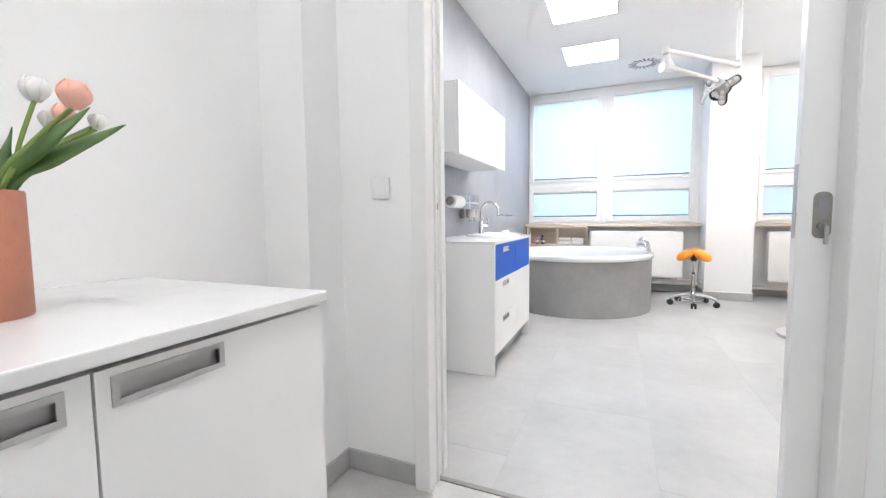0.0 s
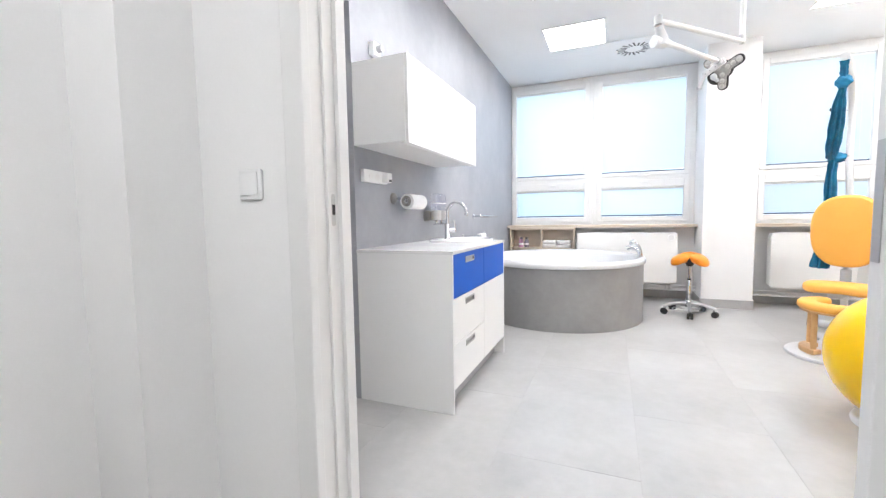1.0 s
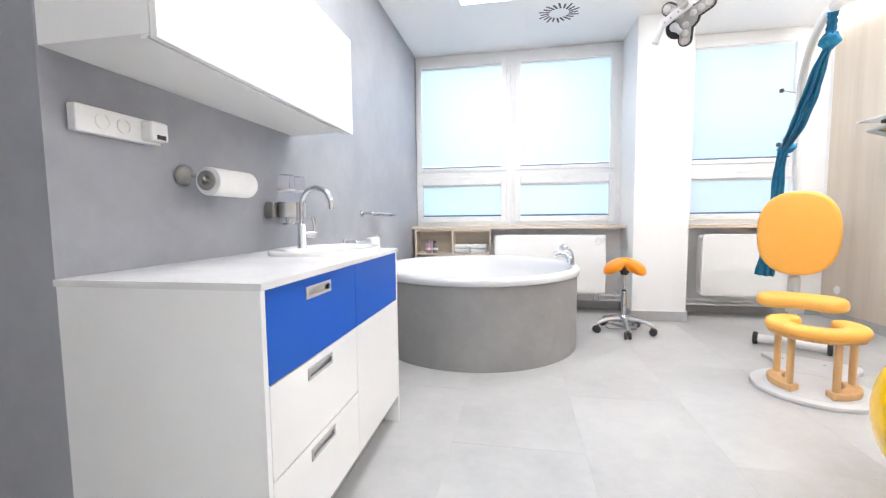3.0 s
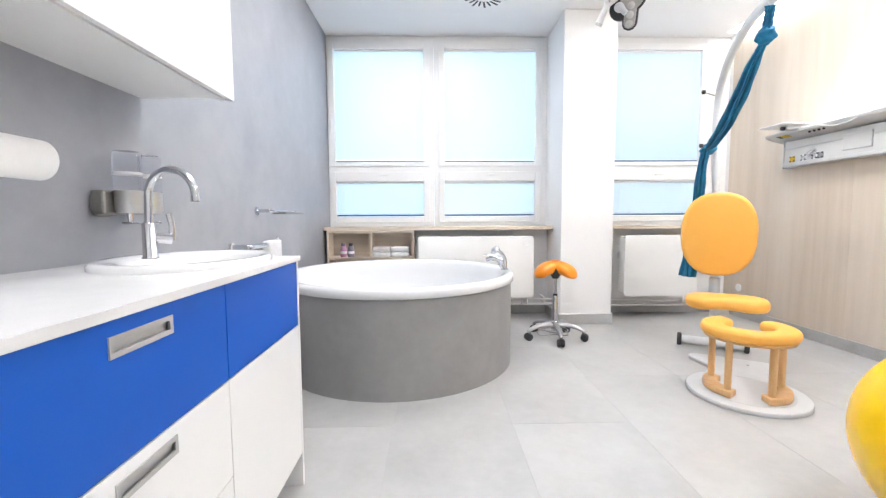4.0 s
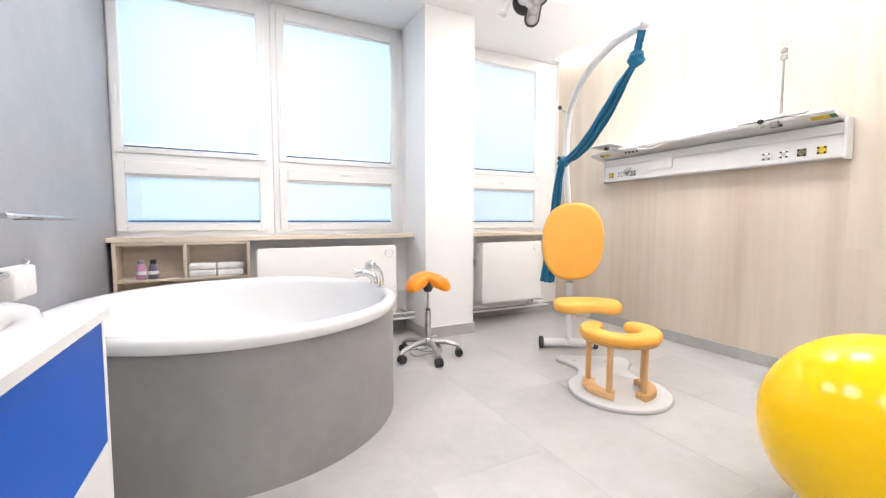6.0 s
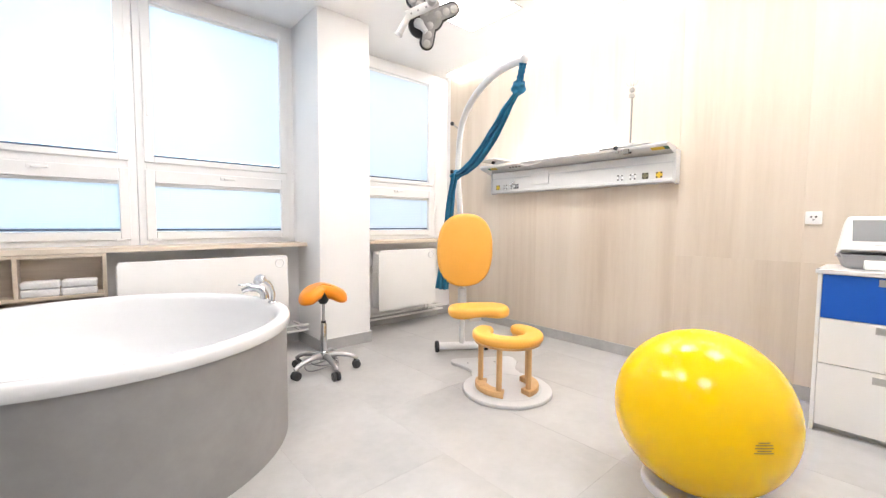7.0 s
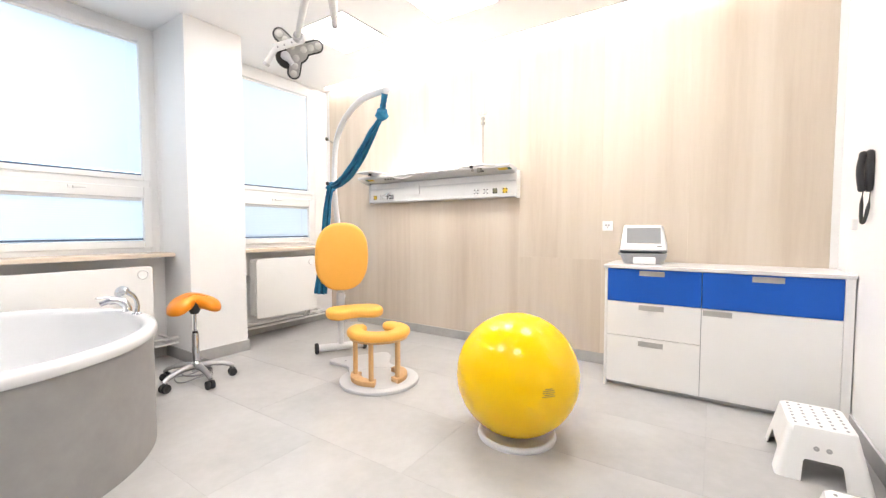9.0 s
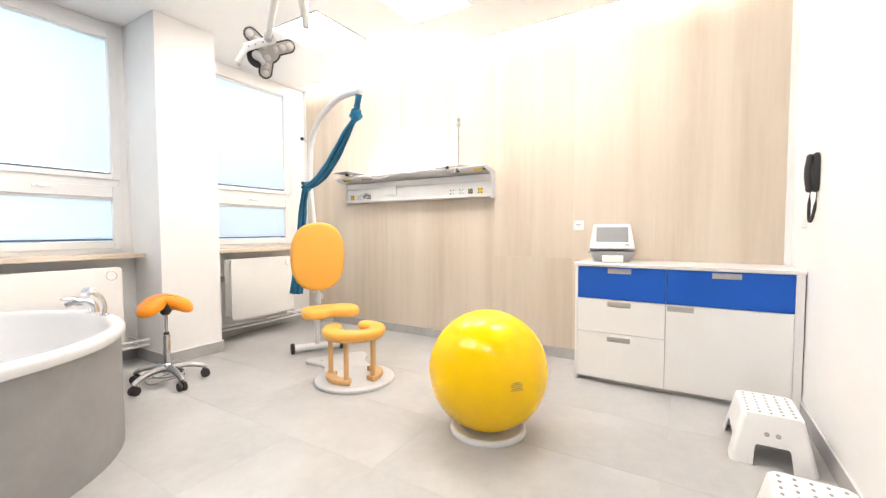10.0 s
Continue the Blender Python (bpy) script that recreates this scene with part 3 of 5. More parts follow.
# ---- cabinet fittings ----
def recessed_handle(parent, y, z, w, h, x, facing, depth=0.007):
    """A brushed steel shell handle let into a front; facing +1 looks to +x."""
    F = FACE_E if facing > 0 else FACE_W
    m = at(x, y, z) @ F
    bm = bmesh.new()
    t = 0.009
    for a, b, c, d in ((-w / 2, w / 2, h / 2 - t, h / 2), (-w / 2, w / 2, -h / 2, -h / 2 + t), (-w / 2, -w / 2 + t, -h / 2 + t, h / 2 - t), (w / 2 - t, w / 2, -h / 2 + t, h / 2 - t)):
        add_box(bm, a, b, c, d, 0, 0.003, m=m)
    t -= 0.004
    for a, b, c, d in ((-w / 2 + 0.005, w / 2 - 0.005, h / 2 - t, h / 2 - 0.005), (-w / 2 + 0.005, w / 2 - 0.005, -h / 2 + 0.005, -h / 2 + t), (-w / 2 + 0.005, -w / 2 + t, -h / 2 + t, h / 2 - t), (w / 2 - t, w / 2 - 0.005, -h / 2 + t, h / 2 - t)):
        add_box(bm, a, b, c, d, -depth, 0, m=m)
    hd = part("handle", bm, HANDLE, parent, "recessed brushed steel handle")
    part("finger_recess", box(-w / 2 + 0.005, w / 2 - 0.005, -h / 2 + 0.005, h / 2 - 0.005, -depth - 0.001, -depth, m=m), HANDLE, hd)
    return hd


def front(parent, name, x, facing, y0, y1, z0, z1, material, handle=None, label="", depth=0.007):
    x0, x1 = (x - 0.018, x) if facing > 0 else (x, x + 0.018)
    if not handle:
        return part(name, box(x0, x1, y0, y1, z0, z1, bevel=0.0012), material, parent, label)
    hy, hz, w, h = handle
    a, b, c, d = hy - w / 2 + 0.004, hy + w / 2 - 0.004, hz - h / 2 + 0.004, hz + h / 2 - 0.004
    bm = bmesh.new()
    loops = [[bm.verts.new((x_, y_, z_)) for y_, z_ in q] for x_, q in ((x0, ((y0, z0), (y1, z0), (y1, z1), (y0, z1))), (x1, ((y0, z0), (y1, z0), (y1, z1), (y0, z1))), (x1, ((a, c), (b, c), (b, d), (a, d))), (x0, ((a, c), (b, c), (b, d), (a, d))))]
    for p, q in zip(loops, loops[1:] + loops[:1]):
        for i in range(4):
            bm.faces.new((p[i], p[(i + 1) % 4], q[(i + 1) % 4], q[i]))
    ob = part(name, bm, material, parent, label)
    recessed_handle(ob, hy, hz, w, h, x, facing, depth)
    return ob


def worktop_with_hole(x0, x1, y0, y1, z0, z1, cx, cy, a, b, n=64):
    """A slab with an oval cut-out."""
    bm = bmesh.new()
    inner, outer = [], []
    angs = sorted([2 * math.pi * i / n for i in range(n)] + [math.atan2(y - cy, x - cx) % (2 * math.pi) for x in (x0, x1) for y in (y0, y1)])
    for t in angs:
        c, s = math.cos(t), math.sin(t)
        k = 1 / math.sqrt((c / a) ** 2 + (s / b) ** 2)
        inner.append((cx + c * k, cy + s * k))
        kx = ((x1 - cx) / c if c > 1e-9 else (x0 - cx) / c if c < -1e-9 else 1e9)
        ky = ((y1 - cy) / s if s > 1e-9 else (y0 - cy) / s if s < -1e-9 else 1e9)
        q = min(kx, ky)
        outer.append((cx + c * q, cy + s * q))
    loops = [[bm.verts.new((*p, z)) for p in l] for l, z in ((inner, z0), (inner, z1), (outer, z1), (outer, z0))]
    k = len(angs)
    for a_, b_ in zip(loops, loops[1:] + loops[:1]):
        for i in range(k):
            bm.faces.new((a_[i], a_[(i + 1) % k], b_[(i + 1) % k], b_[i]))
    return bm


# ---- sink cabinet on the grey wall ----
SX = -0.735
sc = thing("sink_cabinet", at(0, 0, 0), "white laminate sink cabinet with blue top drawers on the tiled floor", "cabinet")
part("side_panel", box(XW, SX, 2.790, 2.808, 0, 0.882, bevel=0.001), LAM, sc)
part("side_panel", box(XW, SX, 3.892, 3.910, 0, 0.882, bevel=0.001), LAM, sc)
part("back_panel", box(XW, XW + 0.012, 2.808, 3.892, 0.14, 0.872), LAM, sc)
part("bottom_panel", box(XW + 0.012, SX - 0.022, 2.808, 3.892, 0.135, 0.153), LAM, sc)
# recess shade is put into the plinth's grey, gap shade into the sheet
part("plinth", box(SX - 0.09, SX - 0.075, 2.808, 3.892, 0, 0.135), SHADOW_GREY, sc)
part("gap_shade_sheet", boxes([(SX - 0.022, SX - 0.020, 2.808, 3.892, 0.153, 0.87)]), SHADOW_GREY, sc)
front(sc, "drawer", SX, 1, 2.810, 3.364, 0.640, 0.880, BLUE, (3.08, 0.836, 0.158, 0.036), "glossless blue drawer front")
front(sc, "drawer", SX, 1, 3.368, 3.890, 0.640, 0.880, BLUE, None, "glossless blue drawer front")
front(sc, "drawer", SX, 1, 2.810, 3.364, 0.388, 0.636, LAM, (3.075, 0.595, 0.158, 0.037))
front(sc, "drawer", SX, 1, 2.810, 3.364, 0.135, 0.384, LAM, (3.08, 0.345, 0.158, 0.037))
front(sc, "door", SX, 1, 3.368, 3.890, 0.135, 0.636, LAM)
SKX, SKY = -1.005, 3.690
solid("worktop", worktop_with_hole(XW, -0.728, 2.784, 3.916, 0.882, 0.90, SKX + 0.01, SKY, 0.185, 0.245), TOP, "white stone-look worktop with an inset oval basin", "worktop")
basin = thing("wash_basin", at(SKX, SKY, 0.90), "oval white ceramic inset wash basin", "basin")
prof = [(1.0, 0.0), (1.0, 0.014), (0.975, 0.021), (0.90, 0.021), (0.80, 0.016), (0.74, 0.004), (0.68, -0.03), (0.58, -0.075), (0.36, -0.105), (0.10, -0.112), (0.0, -0.112)]
bm = bmesh.new()
rings = []
for k, z in prof:
    sh = 0.022 * max(0.0, min(1.0, (1 - k) / 0.3))
    rings.append([(0.235 * k * math.cos(2 * math.pi * i / 64) + sh, 0.290 * k * math.sin(2 * math.pi * i / 64), z) if k else (0.001 * math.cos(2 * math.pi * i / 64) + sh, 0.001 * math.sin(2 * math.pi * i / 64), z) for i in range(64)])
add_rings(bm, rings, caps=False)
part("bowl", bm, CERAMIC, basin, smooth=50)
part("drain", lathe([(0.001, -0.108), (0.022, -0.108), (0.024, -0.111), (0.024, -0.114)], 20, at(0.022, 0, 0)), CHROME, basin, "chrome drain", smooth=40)
tap = thing("basin_tap", at(-1.108, 3.655, 0.918), "tall chrome swan-neck tap on the basin rim", "tap")
part("base", lathe([(0.024, 0), (0.024, 0.003), (0.0205, 0.008), (0.0185, 0.108), (0.016, 0.112), (0.001, 0.112)], 24), CHROME, tap, smooth=40)
neck = [(0, 0, 0.10), (0.004, -0.001, 0.185)] + [(0.084 - 0.080 * math.cos(radians(a)), -0.015 * (1 - math.cos(radians(a))), 0.195 + 0.078 * math.sin(radians(a))) for a in range(12, 181, 12)] + [(0.165, -0.031, 0.188)]
part("spout", tube(smooth_line(neck, 3), 0.0118, 16), CHROME, tap, smooth=50)
part("aerator", lathe([(0.0132, 0.0), (0.0132, 0.016), (0.010, 0.016)], 16, at(0.165, -0.031, 0.176)), CHROME, tap, smooth=40)
part("lever_body", tube([(0.0, 0, 0.066), (0.042, 0.040, 0.060)], [0.015, 0.018], 16), CHROME, tap, smooth=40)
part("lever", tube([(0.040, 0.042, 0.055), (0.044, 0.046, 0.095), (0.038, 0.040, 0.140)], [0.013, 0.009, 0.010], 12, flat=0.6), CHROME, tap, smooth=50)

wc = thing("wall_cabinet", at(0, 0, 0), "white wall cabinet hung on the grey plaster", "cabinet")
part("body", box(XW, -1.000, 2.795, 3.980, 1.500, 1.965, bevel=0.001), LAM, wc)
part("door", box(-0.998, -0.980, 2.795, 3.980, 1.489, 1.965, bevel=0.0012), LAM, wc)
part("grip_rail", box(-1.030, -1.012, 2.80, 3.976, 1.491, 1.500), LAM, wc)

so = thing("socket_strip", at(XW, 2.985, 1.337), "white wall socket strip with a power adapter", "socket")
part("housing", pad(round_rect(0.27, 0.075, 0.006), 0, 0.028, 0.004, 3, m=FACE_E), PVC, so, smooth=50)
for dy in (-0.06, 0.005):
    sk = part("outlet", lathe([(0.022, 0.028), (0.022, 0.030), (0.019, 0.030), (0.019, 0.0285), (0.001, 0.0285)], 24, at(0, dy, 0) @ FACE_E), ENAMEL, so, smooth=40)
ad = part("adapter", box(0.024, 0.070, 0.062, 0.125, -0.032, 0.030, bevel=0.008), PVC, so)
part("slot", box(0.0705, 0.0712, 0.078, 0.112, -0.026, -0.012), DARK, ad)

ph = thing("paper_towel_holder", at(XW, 3.25, 1.215), "chrome wall holder with a white paper roll", "towel holder")
part("wall_plate", lathe([(0.001, 0.0), (0.038, 0.0), (0.038, 0.010), (0.032, 0.018), (0.016, 0.024), (0.001, 0.024)], 28, at(0, -0.016, 0) @ FACE_E), DARK_STEEL, ph, smooth=40)
part("arm", tube(smooth_line([(0.015, 0, 0), (0.07, 0, -0.004), (0.105, -0.035, -0.008), (0.112, -0.02, -0.022), (0.112, 0.225, -0.024)], 4), 0.008, 12), CHROME, ph, smooth=50)
part("end_cap", lathe([(0.017, 0), (0.034, 0), (0.036, 0.004), (0.034, 0.008), (0.017, 0.008), (0.017, 0)], 24, at(0.112, -0.040, -0.022) @ FACE_N), DARK_STEEL, ph, "dark steel end ring", smooth=40)
roll = solid("paper_roll", lathe([(0.020, 0.0), (0.049, 0.0), (0.051, 0.002), (0.051, 0.212), (0.049, 0.214), (0.020, 0.214), (0.020, 0.0)], 40, FACE_N), PAPER, "white paper towel roll on the holder", "paper roll", smooth=40)
roll.matrix_world = at(XW + 0.112, 3.222, 1.191)

ds = thing("soap_dispenser", at(XW, 3.742, 1.092), "steel wall bracket with two clear soap bottles", "dispenser")
part("wall_plate", pad(round_rect(0.10, 0.085, 0.03), 0, 0.012, 0.004, 3, m=at(0, 0.02, 0) @ FACE_E), DARK_STEEL, ds, smooth=50)
part("bracket", boxes([(0.012, 0.055, -0.040, 0.150, -0.035, 0.045)], 0.008), DARK_STEEL, ds)
for dy in (0.030, 0.128):
    bt = part("bottle", lathe([(0.001, 0.0), (0.041, 0.0), (0.041, 0.118), (0.037, 0.130), (0.001, 0.133)], 28, at(0.085, dy, 0.045)), BOTTLE, ds, "clear plastic bottle", smooth=40)
    # white band paints the bright reflection across the bottle
    part("highlight_band", lathe([(0.0415, 0.052), (0.0415, 0.061)], 28, at(0.085, dy, 0.045)), PVC, bt, "thin white band that paints a reflection")
    part("cup", lathe([(0.001, -0.03), (0.036, -0.03), (0.041, -0.02), (0.041, 0.044), (0.001, 0.044)], 24, at(0.085, dy, 0)), STEEL, ds, smooth=40)
    part("spout", tube([(0.085, dy, -0.028), (0.085, dy, -0.060)], [0.011, 0.007], 12), CHROME, ds, smooth=50)
    part("push_bar", box(0.062, 0.122, dy - 0.010, dy + 0.010, -0.068, -0.060, bevel=0.003), CHROME, ds, smooth=50)

tr = thing("towel_rail", at(XW, 4.96, 1.09), "thin chrome towel rail on the grey wall", "towel rail")
part("wall_plate", lathe([(0.001, 0), (0.026, 0), (0.026, 0.012), (0.001, 0.014)], 20, FACE_E), CHROME, tr, smooth=40)
part("arm", tube(smooth_line([(0, 0, 0), (0.07, 0.0, 0), (0.10, 0.03, 0), (0.105, 0.43, -0.004)], 4), 0.011, 12), CHROME, tr, smooth=50)
part("shelf", box(0.06, 0.150, 0.10, 0.46, -0.016, -0.004, bevel=0.003), DARK_STEEL, tr)
tp = thing("grab_bar", at(XW, 4.62, 0.885), "chrome bar with a folded white towel", "towel rail")
part("wall_plate", lathe([(0.001, 0), (0.024, 0), (0.024, 0.012), (0.001, 0.014)], 20, FACE_E), STEEL, tp, smooth=40)
part("bar", tube(smooth_line([(0, 0, 0), (0.08, 0, 0), (0.11, 0.03, 0), (0.11, 0.42, -0.002)], 4), 0.014, 12), CHROME, tp, smooth=50)
part("hook", tube(smooth_line([(0.11, 0.30, 0), (0.13, 0.34, 0.03), (0.11, 0.37, 0.04)], 4), 0.005, 8), STEEL, tp, smooth=50)
hung = solid("hand_towel", boxes([(-0.028, 0.028, -0.03, 0.145, -0.095, 0.022)], 0.012), TOWEL, "small white towel folded over the bar", "towel", smooth=60)
hung.matrix_world = at(XW + 0.11, 4.86, 0.885)

bx = thing("junction_box", at(XW, 3.02, 2.11), "small white electrical box with a plug on the wall", "socket")
part("housing", box(0, 0.04, -0.04, 0.04, -0.04, 0.04, bevel=0.005), PVC, bx)
part("plug", lathe([(0.001, 0.04), (0.022, 0.04), (0.020, 0.072), (0.001, 0.075)], 20, FACE_E), MID_GREY, bx, smooth=40)

# alcove plates
for z in (0.41, 0.166):
    bp_ = thing("blank_plate", at(-2.175, 2.79, z), "blank white cover plate on the grey wall", "wall plate", "alcove cover plates")
    part("cover", pad(round_rect(0.25, 0.20, 0.02), 0, 0.008, 0.003, 2, m=FACE_S), MID_GREY, bp_, smooth=50)


def light_switch(name, m, label):
    sw = thing(name, m, label, "light switch")
    part("surround", pad(round_rect(0.082, 0.082, 0.008), 0, 0.009, 0.003, 2, m=FACE_S), PVC, sw, smooth=50)
    part("rocker", pad(round_rect(0.060, 0.062, 0.003), 0.009, 0.013, 0.002, 2, m=at(0, 0, 0.002) @ FACE_S), PVC, sw, smooth=50)
    return sw


light_switch("light_switch", at(-2.187, 2.79, 1.184), "white light switch on the grey alcove wall")
light_switch("light_switch", at(-0.848, 1.61, 1.175), "white light switch beside the sliding door")

# ---- shelf unit, radiators ----
sh = thing("shelf_unit", at(-1.30, 6.505, 0), "open light oak shelf unit under the window sill", "shelf")
part("side", box(0, 0.022, 0, 0.20, 0, 0.916, bevel=0.001), OAK_X, sh)
part("side", box(0.858, 0.880, 0, 0.20, 0, 0.916, bevel=0.001), OAK_X, sh)
part("divider", box(0.429, 0.451, 0.002, 0.19, 0.645, 0.894, bevel=0.001), OAK_X, sh)
part("top", box(0.022, 0.858, 0, 0.20, 0.894, 0.916, bevel=0.001), OAK_X, sh)
for z in (0.625, 0.30, 0.06):
    part("shelf", box(0.022, 0.858, 0.002, 0.20, z, z + 0.020, bevel=0.001), OAK_X, sh)
part("back", box(0.022, 0.858, 0.192, 0.200, 0.08, 0.894), OAK_X, sh)
for i, (x, mt, lb) in enumerate(((0.155, PINK, "small pink bottle on the shelf"), (0.232, VIOLET, "small dark violet bottle on the shelf"))):
    bo = thing("bottle", at(-1.30 + x, 6.555, 0.645), lb, "bottle")
    part("body", lathe([(0.001, 0), (0.028, 0), (0.032, 0.006), (0.033, 0.060), (0.028, 0.098), (0.021, 0.112), (0.001, 0.112)], 20), mt, bo, smooth=40)
    part("cap", lathe([(0.021, 0.112), (0.021, 0.142), (0.001, 0.143)], 20), VIOLET if i == 0 else DARK, bo, smooth=40)
    part("band", lathe([(0.0335, 0.035), (0.0335, 0.060)], 20), PVC, bo)
for x in (0.545, 0.735):
    for k in range(2):
        tw = solid("folded_towel", pad(round_rect(0.185, 0.13, 0.014), 0, 0.049, 0.013, 3, crown=0.004), TOWEL, "folded white terry towel stacked on the shelf", "towel", smooth=60, group="folded towels")
        tw.matrix_world = at(-1.30 + x + 0.004 * k, 6.585, 0.645 + 0.050 * k) @ pose(0, 0, 0, 0, 0, 2 - 4 * k)


def radiator(x0, x1, label):
    w = x1 - x0
    r = thing("radiator", at((x0 + x1) / 2, 6.378, 0), label, "radiator", "window radiators")
    part("front_panel", pad(round_rect(w, 0.62, 0.035), 0, 0.014, 0.006, 3, m=at(0, 0.014, 0.546) @ FACE_S), ENAMEL, r, smooth=50)
    n = 22
    for i in range(n):
        x = -w / 2 + 0.03 + (w - 0.06) * i / (n - 1)
        part("fin", box(x - 0.008, x + 0.008, 0.03, 0.115, 0.27, 0.82, bevel=0.003, seg=1), ENAMEL, r)
    part("back_panel", box(-w / 2 + 0.02, w / 2 - 0.02, 0.116, 0.128, 0.26, 0.84), ENAMEL, r)
    part("grille", box(-w / 2 + 0.015, w / 2 - 0.015, 0.016, 0.128, 0.838, 0.846), ENAMEL, r)
    part("vent_cap", lathe([(0.040, 0), (0.040, 0.005), (0.034, 0.008), (0.031, 0.003), (0.001, 0.003)], 28, at(w / 2 - 0.070, 0, 0.792) @ FACE_S), PVC, r, smooth=40)
    for sg in (-1, 1):
        cv = part("side_cover", box(sg * (w / 2 - 0.016) - 0.004, sg * (w / 2 - 0.016) + 0.004, 0.022, 0.124, 0.262, 0.838, bevel=0.002, seg=1), ENAMEL, r)
        for q in range(4):
            part("rib", box(sg * (w / 2 - 0.006) - 0.006, sg * (w / 2 - 0.006) + 0.006, 0.030 + 0.024 * q, 0.042 + 0.024 * q, 0.275, 0.825, bevel=0.002, seg=1), ENAMEL, cv)
    for x in (-w / 2 + 0.10, w / 2 - 0.10):
        part("bracket", box(x - 0.015, x + 0.015, 0.128, 0.342, 0.60, 0.66), ENAMEL, r)
    for x in (w / 2 - 0.05, w / 2 - 0.10):
        part("riser", tube(smooth_line([(x, 0.07, 0.27), (x, 0.07, 0.19), (x, 0.085, 0.165), (x, 0.118, 0.158)], 3), 0.009, 10), ENAMEL, r, smooth=50)
    return r


radiator(-0.375, 0.775, "white flat panel radiator under the window sill")
radiator(1.685, 2.435, "white flat panel radiator in the narrow window bay")
for z in (0.129, 0.177):
    solid("heating_pipe", tube(smooth_line([(1.545, 6.712, z), (1.545, 6.53, z), (1.575, 6.50, z), (2.56, 6.50, z), (2.60, 6.52, z), (2.60, 6.712, z)], 3), 0.011, 10), ENAMEL, "thin white heating pipe along the parapet", "pipe", smooth=50, group="heating pipes")
    solid("heating_pipe", tube(smooth_line([(-0.40, 6.712, z + 0.02), (-0.40, 6.53, z + 0.02), (-0.37, 6.50, z + 0.02), (0.90, 6.50, z + 0.02), (0.935, 6.53, z + 0.02), (0.935, 6.712, z + 0.02)], 3), 0.011, 10), ENAMEL, "thin white heating pipe along the parapet", "pipe", smooth=50, group="heating pipes")

# ---- bath ----
bath = thing("bathtub", at(-0.484, 5.438, -0.012), "round white bathtub in a grey plastered surround", "bathtub")
part("surround", lathe([(0.836, 0.012), (0.836, 0.602), (0.815, 0.602)], 128), BATH_GREY, bath, "grey plastered drum", smooth=40)
part("tub", lathe([(0.82, 0.600), (0.846, 0.600), (0.853, 0.606), (0.855, 0.636), (0.849, 0.651), (0.837, 0.659), (0.818, 0.661), (0.800, 0.657), (0.788, 0.646), (0.780, 0.624), (0.768, 0.555), (0.745, 0.455), (0.71, 0.355), (0.655, 0.275), (0.565, 0.22), (0.43, 0.19), (0.22, 0.178), (0.0, 0.175)], 128), ACRYL, bath, "glossy white acrylic tub", smooth=60)
part("overflow", lathe([(0.001, 0.0), (0.032, 0.0), (0.030, 0.008), (0.001, 0.01)], 24, at(-0.535, -0.535, 0.50) @ Matrix.Rotation(radians(45), 4, "Z") @ FACE_E), CHROME, bath, smooth=40)
bt_ = thing("bath_tap", at(-0.484, 5.438, 0.647) @ Matrix.Rotation(radians(9.0), 4, "Z") @ at(0.785, -0.152, 0), "chrome bath mixer with a hand shower on the tub rim", "tap")
part("base", lathe([(0.026, 0), (0.026, 0.006), (0.020, 0.012), (0.001, 0.012)], 20, at(0.035, 0.165, 0)), CHROME, bt_, smooth=40)
part("body", tube(smooth_line([(0.035, 0.165, 0.005), (0.03, 0.168, 0.04), (0.005, 0.185, 0.068), (-0.035, 0.21, 0.070), (-0.075, 0.235, 0.055)], 4), [0.026] * 9 + [0.023] * 4 + [0.016] * 4, 16), CHROME, bt_, smooth=50)
part("lever", tube([(0.012, 0.18, 0.072), (-0.04, 0.215, 0.094), (-0.09, 0.255, 0.092)], [0.012, 0.013, 0.007], 10, flat=0.5), CHROME, bt_, smooth=50)
part("shower_base", lathe([(0.026, 0), (0.026, 0.006), (0.017, 0.014), (0.001, 0.014)], 20), CHROME, bt_, smooth=40)
sh_ = part("shower_handle", tube(smooth_line([(0, 0, 0.008), (0.004, 0.0, 0.06), (-0.012, 0.002, 0.11), (-0.05, 0.004, 0.145)], 4), [0.013] * 5 + [0.012] * 4 + [0.014] * 4, 12), CHROME, bt_, smooth=50)
part("shower_head", lathe([(0.001, 0.020), (0.026, 0.014), (0.038, -0.004), (0.038, -0.012), (0.001, -0.014)], 20, at(-0.075, 0.008, 0.152) @ pose(0, 0, 0, 10, -35, 0)), CHROME, sh_, smooth=40)

# ---- saddle stool ----
st = thing("saddle_stool", at(0.816, 5.788, 0), "orange leather saddle stool on a five-star castor base", "stool")
heart = []
for i in range(120):
    t = 2 * math.pi * i / 120
    x, y = 0.178 * math.copysign(abs(math.cos(t)) ** 0.85, math.cos(t)), 0.148 * math.copysign(abs(math.sin(t)) ** 0.9, math.sin(t))
    if y < 0:
        y += 0.106 * math.exp(-(abs(x) / 0.062) ** 1.4)
    heart.append((x, y))
bm = pad(heart, 0.562, 0.664, 0.047, 8, crown=0.010)
for v in bm.verts:
    a = abs(v.co.x) / 0.178
    v.co.z -= 0.056 * a ** 1.7 + 0.026 * max(0.0, -v.co.y / 0.148) ** 2 * min(1.0, a * 3) - 0.012 * max(0.0, v.co.y / 0.148) ** 2
seat = part("seat", bm, ORANGE, st, "divided orange leather saddle", smooth=70)
seat.matrix_local = Matrix.Rotation(radians(-13), 4, "Z")
